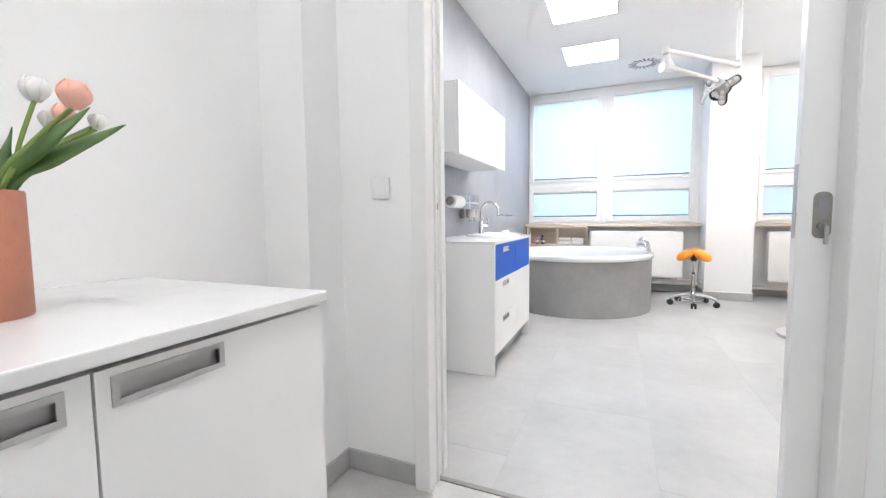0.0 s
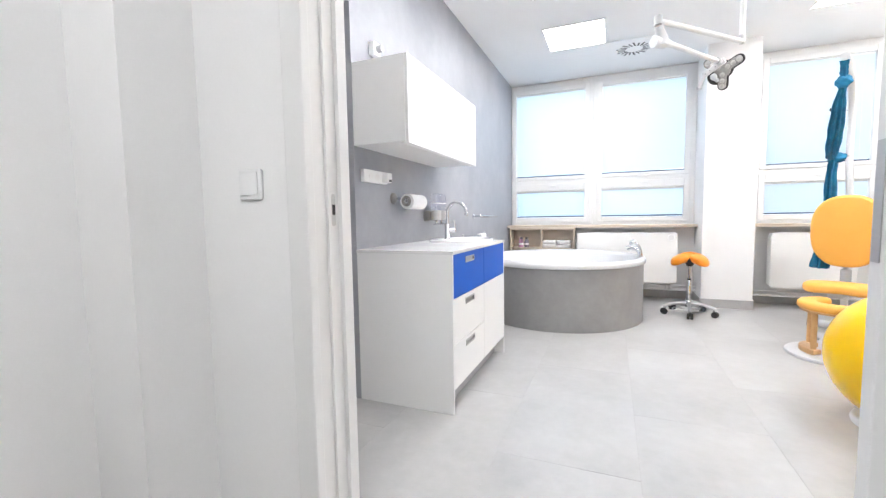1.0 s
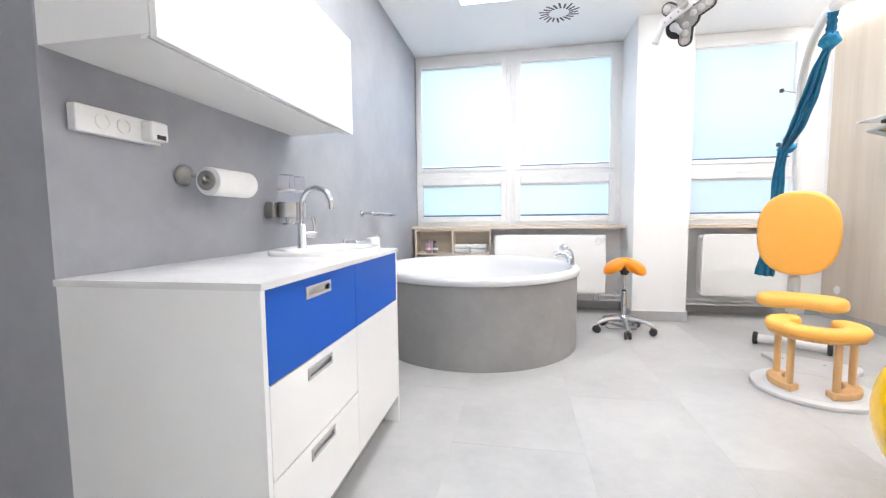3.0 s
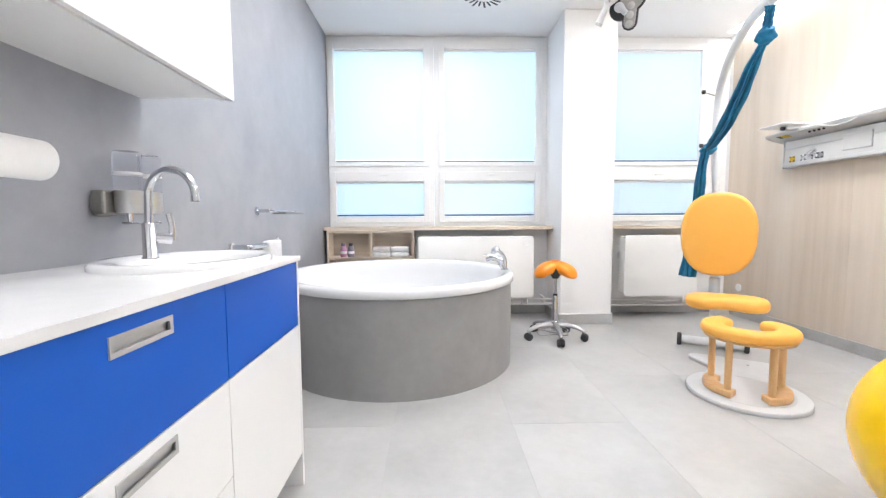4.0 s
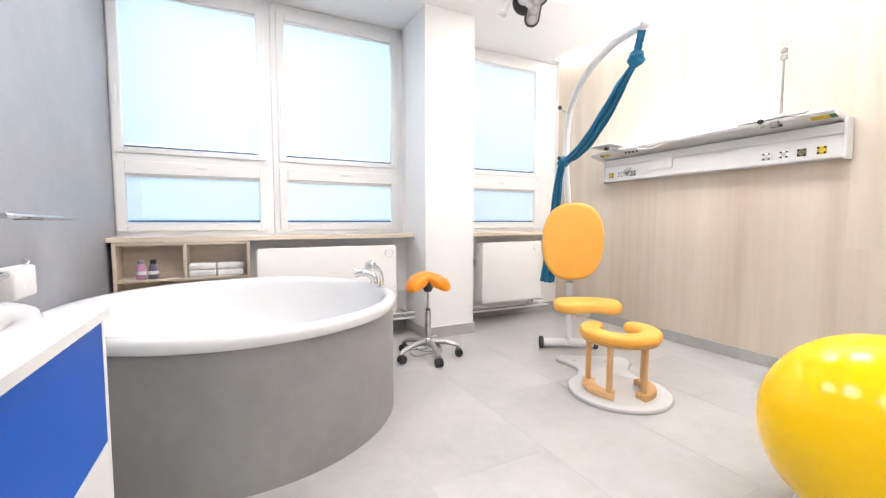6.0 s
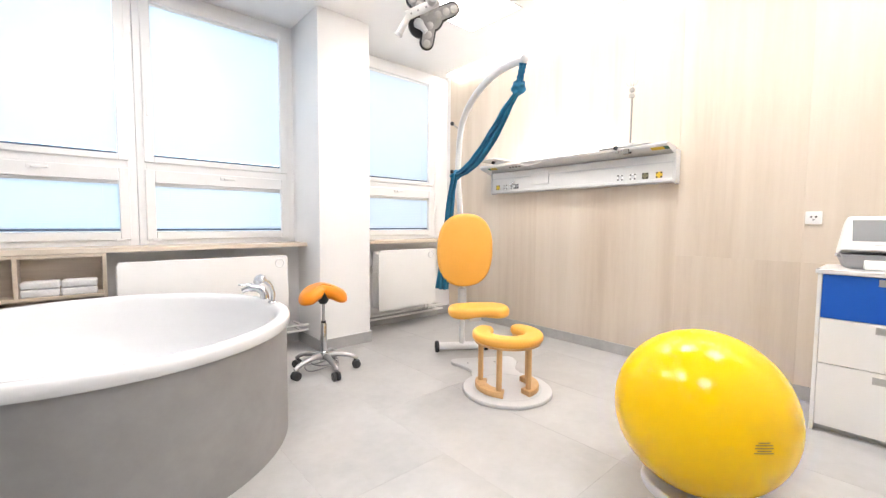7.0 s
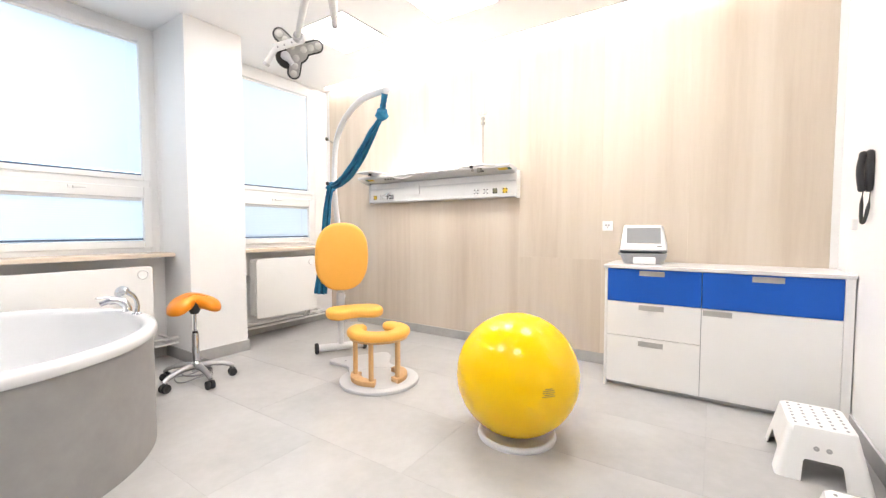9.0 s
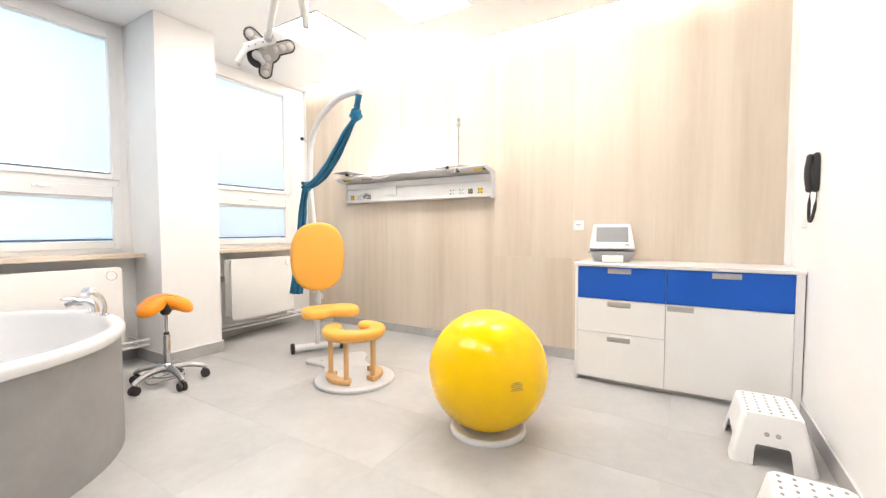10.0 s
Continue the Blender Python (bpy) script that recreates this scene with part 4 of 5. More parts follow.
part("seat_mount", lathe([(0.001, 0.525), (0.026, 0.522), (0.040, 0.548), (0.052, 0.590), (0.040, 0.622), (0.001, 0.63)], 20), DARK, st, "black seat bracket", smooth=40)
part("gas_lift", lathe([(0.0115, 0.36), (0.0115, 0.54)], 20), CHROME, st, smooth=40)
part("column", lathe([(0.001, 0.075), (0.030, 0.080), (0.034, 0.095), (0.034, 0.142), (0.028, 0.152), (0.0245, 0.156), (0.0245, 0.362), (0.020, 0.374), (0.001, 0.374)], 24), CHROME, st, smooth=40)
part("column_collar", lathe([(0.012, 0.372), (0.0185, 0.373), (0.0185, 0.388), (0.012, 0.390)], 20), DARK, st, "black plastic collar", smooth=40)
part("foot_ring", tube([(0.10 * math.cos(radians(a)) + 0.01, 0.10 * math.sin(radians(a)), 0.075) for a in range(0, 361, 15)], 0.006, 8), ALU, st, smooth=50)
part("foot_ring", tube(smooth_line([(0.13 * math.cos(radians(a)) - 0.02, 0.09 * math.sin(radians(a)) - 0.01, 0.052 + 0.010 * math.sin(radians(3 * a))) for a in range(0, 361, 20)], 2), 0.005, 8), ALU, st, smooth=50)
for k in range(5):
    M = Matrix.Rotation(radians(193 + 72 * k), 4, "Z")
    lg = part("leg", tube([M @ Vector(p) for p in smooth_line([(0.015, 0, 0.122), (0.08, 0, 0.126), (0.16, 0, 0.116), (0.225, 0, 0.094), (0.252, 0, 0.074)], 4)], [0.026] * 5 + [0.022] * 4 + [0.019] * 4 + [0.017] * 4, 12, flat=0.62), ALU, st, smooth=50)
    part("castor_stem", lathe([(0.009, 0.03), (0.009, 0.075)], 12, M @ at(0.235, 0, 0)), DARK, lg, smooth=40)
    for dy in (-0.016, 0.016):
        part("wheel", lathe([(0.008, -0.011), (0.029, -0.011), (0.032, -0.006), (0.032, 0.006), (0.029, 0.011), (0.008, 0.011), (0.008, -0.011)], 20, M @ at(0.245, dy, 0.032) @ Matrix.Rotation(radians(90), 4, "X")), RUBBER, lg, "black twin castor", smooth=40)
        part("hub_cover", lathe([(0.001, 0.0125), (0.014, 0.0125), (0.017, 0.011)], 14, M @ at(0.245, dy, 0.032) @ Matrix.Rotation(radians(90 if dy < 0 else -90), 4, "X")), DARK, lg, smooth=40)

# ---- support chair with arch and cloth ----
def ch(s, f, z):
    """Chair place from metres along the cross bar (s), forwards (f) and up (z)."""
    return Vector((-s, f, z))


CHAIR = Matrix(((-0.846, -0.534, 0, 1.965), (0.534, -0.846, 0, 5.46), (0, 0, 1, 0), (0, 0, 0, 1)))
chair = thing("support_chair", CHAIR, "amber padded support chair on a white wheeled pole stand", "chair")
bar = part("cross_bar", tube([ch(-0.205, 0, 0.05), ch(0.205, 0, 0.05)], 0.034, 20), POWDER, chair, smooth=40)
for s in (-0.222, 0.222):
    part("wheel", lathe([(0.008, -0.016), (0.044, -0.016), (0.050, -0.010), (0.050, 0.010), (0.044, 0.016), (0.008, 0.016), (0.008, -0.016)], 28, at(*ch(s, 0, 0.05)) @ Matrix.Rotation(radians(90), 4, "Y")), RUBBER, bar, "black rubber wheel", smooth=40)
tip = CHAIR.inverted() @ Vector((1.475, 4.440, 2.118))
bend = CHAIR.inverted() @ Vector((1.966, 5.520, 1.78))
arch = [ch(0, 0, 0.05), ch(0, 0, 0.5), ch(0.0, -0.02, 1.0)] + [CHAIR.inverted() @ Vector(p) for p in ((1.975, 5.535, 1.5), (1.966, 5.520, 1.78), (1.94, 5.465, 1.965), (1.88, 5.33, 2.08), (1.787, 5.125, 2.15), (1.667, 4.863, 2.177), (1.555, 4.617, 2.153), (1.475, 4.440, 2.118))]
mast = part("mast", tube(smooth_line(arch, 4), 0.026, 18), POWDER, chair, "white bent steel mast", smooth=50)
part("mast_cap", lathe([(0.001, 0.012), (0.018, 0.011), (0.0265, 0.004), (0.0265, -0.004)], 18, at(*tip) @ (tip - arch[-2]).to_track_quat("Z", "Y").to_matrix().to_4x4()), POWDER, mast, smooth=40)
for w in ((1.787, 5.414, 1.958), (1.775, 5.40, 1.565)):
    k = CHAIR.inverted() @ Vector(w)
    part("peg", tube([k, (k + Vector((bend.x, bend.y, k.z))) / 2, (bend.x, bend.y, k.z)], 0.005, 8), ALU, mast)
    part("knob", lathe([(0.001, -0.016), (0.012, -0.013), (0.016, 0), (0.012, 0.013), (0.001, 0.016)], 16, at(*k)), DARK, mast, "black knob", smooth=60)
backp = part("backrest", pad(superellipse(0.242, 0.315, 56, 2.45), -0.03, 0.035, 0.03, 5, crown=0.012, m=at(*ch(0.005, 0.075, 0.905)) @ pose(0, 0, 0, 0, 0, 180) @ pose(0, 0, 0, 4, 0, 0) @ FACE_S), AMBER, chair, "oval amber upholstered backrest", smooth=60)
part("backrest_bracket", box(-0.04, 0.04, 0.0, 0.05, 0.78, 1.0, bevel=0.006), POWDER, chair)
# seat: a kidney with a dip in its front edge
kid = []
for i in range(56):
    t = 2 * math.pi * i / 56
    x, y = 0.242 * math.copysign(abs(math.cos(t)) ** 0.8, math.cos(t)), 0.165 * math.copysign(abs(math.sin(t)) ** 0.8, math.sin(t))
    if y > 0:
        y -= 0.085 * math.exp(-((x - 0.0) / 0.10) ** 2)
    kid.append((x, y))
part("seat", pad(kid, 0, 0.084, 0.034, 6, crown=0.006, m=at(*ch(0.05, 0.40, 0.405))), AMBER, chair, "kidney-shaped amber seat pad", smooth=60)
part("seat_arm", box(-0.07, 0.03, 0.0, 0.42, 0.365, 0.405, bevel=0.006), POWDER, chair)
part("height_clamp", lathe([(0.027, 0.40), (0.038, 0.405), (0.038, 0.56), (0.027, 0.57)], 20), MID_GREY, chair, smooth=40)

# teal cloth tied to the mast
def knot_lump(r, seed):
    """A tight knot: a ball wound round by slanting folds."""
    bm = bmesh.new()
    rings = []
    for i in range(1, 18):
        t = math.pi * i / 18
        ring = []
        for k in range(40):
            a = 2 * math.pi * k / 40
            q = r * (1 + 0.10 * math.sin(3 * a + 4.5 * t + seed) + 0.05 * math.sin(2 * a - 7 * t + 2 * seed))
            ring.append((q * math.sin(t) * math.cos(a), q * math.sin(t) * math.sin(a), q * math.cos(t)))
        rings.append(ring)
    add_rings(bm, rings)
    return bm


cl = thing("rebozo_cloth", at(0, 0, 0), "long teal cotton cloth knotted on the white mast", "cloth")
top_l = smooth_line([(1.482, 4.458, 2.098), (1.486, 4.468, 2.07), (1.493, 4.486, 2.025), (1.500, 4.501, 1.975)], 6)
part("upper_end", tube(top_l, [0.021 - 0.003 * math.sin(math.pi * i / (len(top_l) - 1)) + 0.002 * math.sin(i * 1.7) for i in range(len(top_l))], 30, lobes=6, lobe=0.22), TEAL, cl, smooth=80)
part("knot", knot_lump(0.044, 3), TEAL, cl, smooth=80).matrix_local = at(1.500, 4.503, 1.968) @ pose(0, 0, 0, 25, 10, 0)
mid_l = smooth_line([(1.502, 4.51, 1.95), (1.53, 4.62, 1.865), (1.585, 4.79, 1.73), (1.66, 5.02, 1.60), (1.74, 5.24, 1.545), (1.80, 5.37, 1.552)], 8)
part("sling", tube(mid_l, [0.017 + 0.034 * math.sin(math.pi * min(1, i / (len(mid_l) - 1) * 1.02)) + 0.002 * math.sin(i * 0.9) for i in range(len(mid_l))], 60, lobes=7, lobe=0.30, flat=0.62), TEAL, cl, "folded teal cotton", smooth=80)
part("tie", knot_lump(0.050, 5), TEAL, cl, smooth=80).matrix_local = at(1.850, 5.430, 1.545) @ pose(0, 0, 0, 8, -10, 30) @ Matrix.Diagonal((1.5, 0.95, 0.8, 1))
low_l = smooth_line([(1.82, 5.41, 1.55), (1.825, 5.46, 1.38), (1.85, 5.52, 1.15), (1.85, 5.55, 0.90), (1.835, 5.56, 0.73), (1.815, 5.565, 0.565)], 8)
part("hanging_end", tube(low_l, [0.040 + 0.052 * (i / len(low_l)) + 0.003 * math.sin(i * 0.7) for i in range(len(low_l))], 60, lobes=7, lobe=0.32, flat=0.5), TEAL, cl, smooth=80)

# horseshoe birthing stool on its white floor plate
FLOOR_PLATE = CHAIR
plate_o = []
for i in range(40):
    a = radians(-52 + 284 * i / 39)
    plate_o.append((0.30 * math.cos(a), 0.30 * math.sin(a)))
left_ = [(-0.185, -0.275), (-0.165, -0.33), (-0.180, -0.40), (-0.225, -0.47), (-0.285, -0.545), (-0.28, -0.60), (-0.23, -0.625)]
plate_o += left_ +  [(0.05, -0.63), (0.21, -0.625), (0.245, -0.59), (0.245, -0.50), (0.20, -0.40), (0.175, -0.33)]
fp = thing("floor_plate", CHAIR @ at(*ch(0.13, 0.89, 0)), "white rounded floor plate under the horseshoe stool", "plate")
part("plate", pad([(-x, y) for x, y in plate_o], 0.0, 0.026, 0.007, 3), PLATE, fp, smooth=50)
part("inlay_ring", lathe([(0.226, 0.0262), (0.226, 0.0272), (0.230, 0.0272), (0.230, 0.0262)], 64), MID_GREY, fp)
for px_, py_ in ((-0.06, -0.50), (0.16, -0.50)):
    part("screw", lathe([(0.001, 0.026), (0.009, 0.026), (0.008, 0.0275), (0.001, 0.0275)], 14, at(px_, py_, 0)), SHADOW_GREY, fp)
hs = thing("horseshoe_stool", CHAIR @ at(*ch(0.13, 0.885, 0.026)), "horseshoe stool with amber padded top and beech posts", "stool")


def horseshoe(ri, ro, gap, n=30, kx=1.0, ky=1.0):
    """A ring open towards -y by the given half angle, with rounded ends."""
    out = []
    a0, a1 = -90 + gap, 270 - gap
    for i in range(n + 1):
        a = radians(a0 + (a1 - a0) * i / n)
        out.append((ro * math.cos(a) * kx, ro * math.sin(a) * ky))
    rm, rw = (ri + ro) / 2, (ro - ri) / 2
    for i in range(1, 8):
        e, p = radians(a1), math.pi * i / 8
        c = (rm + rw * math.cos(p), 0.9 * rw * math.sin(p))
        out.append(((c[0] * math.cos(e) - c[1] * math.sin(e)) * kx, (c[0] * math.sin(e) + c[1] * math.cos(e)) * ky))
    for i in range(n + 1):
        a = radians(a1 + (a0 - a1) * i / n)
        out.append((ri * math.cos(a) * kx, ri * math.sin(a) * ky))
    for i in range(1, 8):
        e, p = radians(a0), math.pi - math.pi * i / 8
        c = (rm + rw * math.cos(p), -0.9 * rw * math.sin(p))
        out.append(((c[0] * math.cos(e) - c[1] * math.sin(e)) * kx, (c[0] * math.sin(e) + c[1] * math.cos(e)) * ky))
    return out


part("seat_ring", pad(horseshoe(0.115, 0.238, 44), 0.326, 0.388, 0.026, 5), AMBER, hs, "horseshoe amber upholstered pad", smooth=60)
part("seat_board", pad(horseshoe(0.130, 0.222, 44), 0.313, 0.327, 0.003, 2), BEECH, hs, smooth=50)
for sgn in (-1, 1):
    arc = []
    for i in range(17):
        a = radians(90 + sgn * (24 + 98 * i / 16))
        arc.append((0.215 * math.cos(a), 0.215 * math.sin(a)))
    for i in range(17):
        a = radians(90 + sgn * (24 + 98 * (16 - i) / 16))
        arc.append((0.140 * math.cos(a), 0.140 * math.sin(a)))
    ft = part("foot_arc", pad(arc, 0.0, 0.038, 0.006, 2), BEECH, hs, "curved beech foot", smooth=50)
    for a in (34, 108):
        b = radians(90 + sgn * a)
        part("post", tube([(0.178 * math.cos(b), 0.178 * math.sin(b), 0.036), (0.178 * math.cos(b), 0.178 * math.sin(b), 0.313)], 0.0185, 16), BEECH, hs, smooth=40)

# ---- ball ----
dish = solid("ball_dish", lathe([(0.001, 0.010), (0.10, 0.012), (0.185, 0.026), (0.203, 0.034), (0.212, 0.030), (0.218, 0.012), (0.214, 0.0), (0.001, 0.0)], 64), POWDER, "flat white dish that holds the ball", "dish", smooth=50)
dish.matrix_world = at(1.415, 3.43, 0)
ball = thing("exercise_ball", at(1.415, 3.43, 0.352), "large glossy yellow rubber exercise ball in a dish", "ball")
prof = [(0.337 * math.cos(radians(a)), 0.337 * math.sin(radians(a)) * (0.99 if a < 0 else 1.0)) for a in range(-90, 91, 3)]
part("skin", lathe(prof, 96), YELLOW, ball, smooth=70)
part("plug", lathe([(0.001, 0.338), (0.010, 0.338), (0.009, 0.3405), (0.001, 0.3405)], 16, pose(0, 0, 0, 0, 93, -62)), PVC, ball)
for k, (wd, dz) in enumerate(((0.040, 0.022), (0.062, 0.012), (0.066, 0.0), (0.050, -0.011), (0.070, -0.021))):
    bm = bmesh.new()
    rows = []
    for z in (dz - 0.0026, dz + 0.0026):
        row = []
        for i in range(9):
            a, e = radians(230) + (i / 8 - 0.5) * wd / 0.337, (z * 0.85 + 0.018) / 0.337
            row.append(bm.verts.new(Vector((math.cos(a) * math.cos(e), math.sin(a) * math.cos(e), math.sin(e))) * 0.3385))
        rows.append(row)
    for i in range(8):
        bm.faces.new((rows[0][i], rows[0][i + 1], rows[1][i + 1], rows[1][i]))
    part("print", bm, mat("dark_print", (0.40, 0.235, 0.012), 0.5) if k == 0 else bpy.data.materials["dark_print"], ball)

# ---- low cabinet by the ash panels ----
BX = 2.494
lc = thing("low_cabinet", at(0, 0, 0), "white laminate low cabinet with blue top drawers against the ash panels", "cabinet")
part("side_panel", box(BX, 2.944, 3.180, 3.198, 0, 0.876, bevel=0.001), LAM, lc)
part("side_panel", box(BX, 2.944, 1.857, 1.900, 0, 0.876, bevel=0.001), LAM, lc)
# greys of carcass and plinth carry the shade between and below the fronts
part("carcass", box(BX + 0.02, 2.944, 1.902, 3.178, 0.06, 0.872), SHADOW_GREY, lc)
part("plinth", box(BX + 0.045, BX + 0.060, 1.902, 3.178, 0, 0.055), MID_GREY, lc, "recessed plinth board greyed for the shade under the fronts")
front(lc, "drawer", BX, -1, 2.590, 3.178, 0.636, 0.872, BLUE, (2.887, 0.846, 0.158, 0.036), "blue drawer front")
front(lc, "drawer", BX, -1, 1.902, 2.586, 0.636, 0.872, BLUE, (2.245, 0.846, 0.158, 0.036), "blue drawer front")
front(lc, "drawer", BX, -1, 2.590, 3.178, 0.386, 0.632, LAM, (2.887, 0.600, 0.158, 0.036))
front(lc, "drawer", BX, -1, 2.590, 3.178, 0.038, 0.382, LAM, (2.887, 0.340, 0.158, 0.036))
front(lc, "door", BX, -1, 1.902, 2.586, 0.038, 0.632, LAM, (2.500, 0.605, 0.158, 0.036))
solid("worktop", box(BX - 0.010, 2.953, 1.853, 3.208, 0.876, 0.90, bevel=0.003), TOP, "white worktop on the low cabinet", "worktop")

mo = thing("monitor", at(2.760, 2.985, 0.90) @ pose(0, 0, 0, 0, 0, 12), "white medical monitor with a grey screen and paper slot", "monitor")
bm = bmesh.new()
add_rings(bm, [[(x, y, z) for x, y in round_rect(d_, w_, 0.03)] for z, d_, w_ in ((0.0, 0.19, 0.250), (0.004, 0.20, 0.262), (0.045, 0.225, 0.300), (0.078, 0.235, 0.318))])
part("base", bm, SHADOW_GREY, mo, "grey lower housing", smooth=40)
tilt = at(0, 0, 0.076) @ pose(0, 0, 0, 0, 16, 0)
bm = bmesh.new()
add_rings(bm, [[tilt @ Vector((x + dx_, y, z)) for x, y in round_rect(d_, w_, min(0.022, d_ * 0.4), 4)] for z, d_, w_, dx_ in ((0.0, 0.17, 0.306, 0.0), (0.006, 0.185, 0.322, 0.0), (0.04, 0.185, 0.320, 0.0), (0.185, 0.135, 0.272, -0.022), (0.202, 0.110, 0.262, -0.018), (0.208, 0.08, 0.24, -0.012))])
scr = part("housing", bm, PVC, mo, smooth=50)
slope = tilt @ at(-0.0926, 0, 0.04) @ pose(0, 0, 0, 0, 1.2, 0)
part("screen", box(-0.0012, 0.004, -0.116, 0.116, 0.014, 0.136, bevel=0.0005, seg=1, m=slope), SCREEN, scr, "grey switched-off screen")
part("badge", box(-0.0012, 0.001, -0.122, -0.090, -0.012, -0.006, m=slope), DARK, scr)
part("badge", box(-0.0012, 0.001, -0.02, 0.03, -0.010, -0.007, m=slope), MID_GREY, scr)
part("paper", box(-0.160, -0.085, -0.075, 0.072, 0.004, 0.052, bevel=0.004), PAPER, mo, "folded paper strip")
part("side_clip", box(-0.05, 0.03, 0.150, 0.172, 0.062, 0.082, bevel=0.006), SHADOW_GREY, mo)

wsck = thing("wall_socket", at(XE, 3.282, 1.187), "white wall socket on the ash panels", "socket")
part("plate", pad(round_rect(0.082, 0.082, 0.006), 0, 0.010, 0.003, 2, m=FACE_W), PVC, wsck, smooth=50)
part("cover", lathe([(0.020, 0.010), (0.020, 0.012), (0.001, 0.012)], 20, FACE_W), PVC, wsck, smooth=40)
for dy in (-0.009, 0.009):
    part("hole", lathe([(0.001, 0.0128), (0.0060, 0.0128), (0.0060, 0.0120)], 12, at(0, dy * 1.3, 0.006) @ FACE_W), DARK, wsck)
part("earth_pin", lathe([(0.001, 0.0128), (0.0050, 0.0128), (0.0050, 0.0120)], 12, at(0, 0, -0.012) @ FACE_W), DARK, wsck)
wsk2 = thing("wall_socket", at(XE, 6.50, 0.30), "white round wall socket low beside the window", "socket")
part("plate", lathe([(0.001, 0.008), (0.035, 0.008), (0.040, 0.003), (0.040, 0)], 24, FACE_W), PVC, wsk2, smooth=40)

# ---- bed-head supply unit ----
U0, U1 = 4.072, 5.94
un = thing("supply_unit", at(XE, 0, 0), "white wall-mounted medical supply unit with gas outlets and uplight", "supply unit")
part("body", box(-0.075, 0, U0 + 0.02, U1, 1.465, 1.685, bevel=0.004), UNIT_COAT, un)
part("end_plate", box(-0.085, 0, U0, U0 + 0.018, 1.455, 1.715, bevel=0.003), UNIT_COAT, un)
part("end_plate", box(-0.085, 0, U1, U1 + 0.012, 1.455, 1.700, bevel=0.003), UNIT_COAT, un)
bm = bmesh.new()
add_rings(bm, [[(x, y, z) for x, z in ((-0.02, 1.686), (-0.175, 1.735), (-0.182, 1.752), (-0.170, 1.765), (0, 1.745))] for y in (U0 + 0.035, U1 + 0.10)])
part("canopy", bm, UNIT_COAT, un, "sloping white canopy")
part("uplight", box(-0.14, -0.03, 4.55, 5.55, 1.766, 1.772), UNIT_LIGHT, un, "glowing uplight strip")
part("rail", box(-0.090, -0.075, U0 + 0.02, U1, 1.470, 1.495, bevel=0.003), UNIT_COAT, un)
part("rail", box(-0.084, -0.075, U0 + 0.02, U1, 1.615, 1.625, bevel=0.002), MID_GREY, un)
part("cover_box", box(-0.086, -0.075, 5.21, 5.42, 1.53, 1.65, bevel=0.004), UNIT_COAT, un)
part("lamp_slot", box(-0.115, -0.105, 4.95, 5.25, 1.7185, 1.7225), MID_GREY, un)
k = 0
for y, c in ((4.195, YELLOW_PAINT), (4.301, OLIVE), (4.40, PVC), (4.505, PVC), (5.600, SHADOW_GREY), (5.650, PVC), (5.750, PVC), (5.856, YELLOW_PAINT)):
    o_ = part("outlet", pad(round_rect(0.050, 0.050, 0.006), 0, 0.006, 0.002, 2, m=at(-0.075, y, 1.528) @ FACE_W), c, un, smooth=50)
    part("outlet_ring", lathe([(0.016, 0.006), (0.016, 0.011), (0.011, 0.011), (0.009, 0.007), (0.001, 0.007)], 18, at(-0.075, y, 1.528) @ FACE_W), MID_GREY if c is PVC else c, o_, smooth=40)
    for p, q in ((-1, -1), (-1, 1), (1, -1), (1, 1)):
        part("corner_mark", box(-0.0818, -0.0808, y + 0.017 * p - 0.007, y + 0.017 * p + 0.007, 1.528 + 0.017 * q - 0.006, 1.528 + 0.017 * q + 0.006), DARK, o_)
for y0_, y1_, c in ((4.140, 4.236, YELLOW_PAINT), (4.106, 4.140, GREEN_PAINT), (5.82, 5.90, YELLOW_PAINT), (5.90, 5.935, GREEN_PAINT)):
    bm = bmesh.new()
    add_rings(bm, [[(x, y, z) for x, z in ((-0.165, 1.7305), (-0.120, 1.7163), (-0.1206, 1.7148), (-0.1655, 1.729))] for y in (y0_, y1_)])
    part("sticker", bm, c, un)
for y in (5.52, 5.56, 5.60, 5.64, 4.40):
    part("switch", lathe([(0.001, 0.0), (0.010, 0), (0.009, 0.010), (0.001, 0.011)], 12, at(-0.14, y, 1.722) @ pose(0, 0, 0, 180, 0, 0) @ pose(0, 0, 0, 0, -17, 0)), DARK, un, smooth=40)
fit_ = part("gas_fitting", tube(smooth_line([(-0.08, 5.66, 1.54), (-0.13, 5.65, 1.54), (-0.145, 5.61, 1.55), (-0.14, 5.58, 1.565)], 4), 0.014, 12), CHROME, un, "chrome gas coupling", smooth=50)
part("nut", lathe([(0.022, 0), (0.022, 0.025), (0.001, 0.025)], 6, at(-0.085, 5.66, 1.54) @ FACE_W), CHROME, fit_)
part("cable", tube(smooth_line([(-0.16, 5.60, 1.765), (-0.19, 5.50, 1.74), (-0.195, 5.38, 1.71), (-0.18, 5.26, 1.725), (-0.15, 5.22, 1.76)], 5), 0.005, 8), PVC, un)
tray = thing("tray", at(2.80, 5.80, 1.775), "thin white tray on a clamp above the supply unit", "tray")
part("board", box(-0.17, 0.10, -0.12, 0.14, 0.018, 0.028, bevel=0.003), POWDER, tray)
part("clamp", boxes([(-0.06, 0.06, -0.03, 0.03, -0.012, 0.018)], 0.004), MID_GREY, tray)
part("clamp_knob", lathe([(0.001, 0), (0.016, 0.0), (0.016, 0.022), (0.001, 0.024)], 14, at(-0.06, 0.0, 0.0) @ FACE_W), DARK, tray, smooth=40)
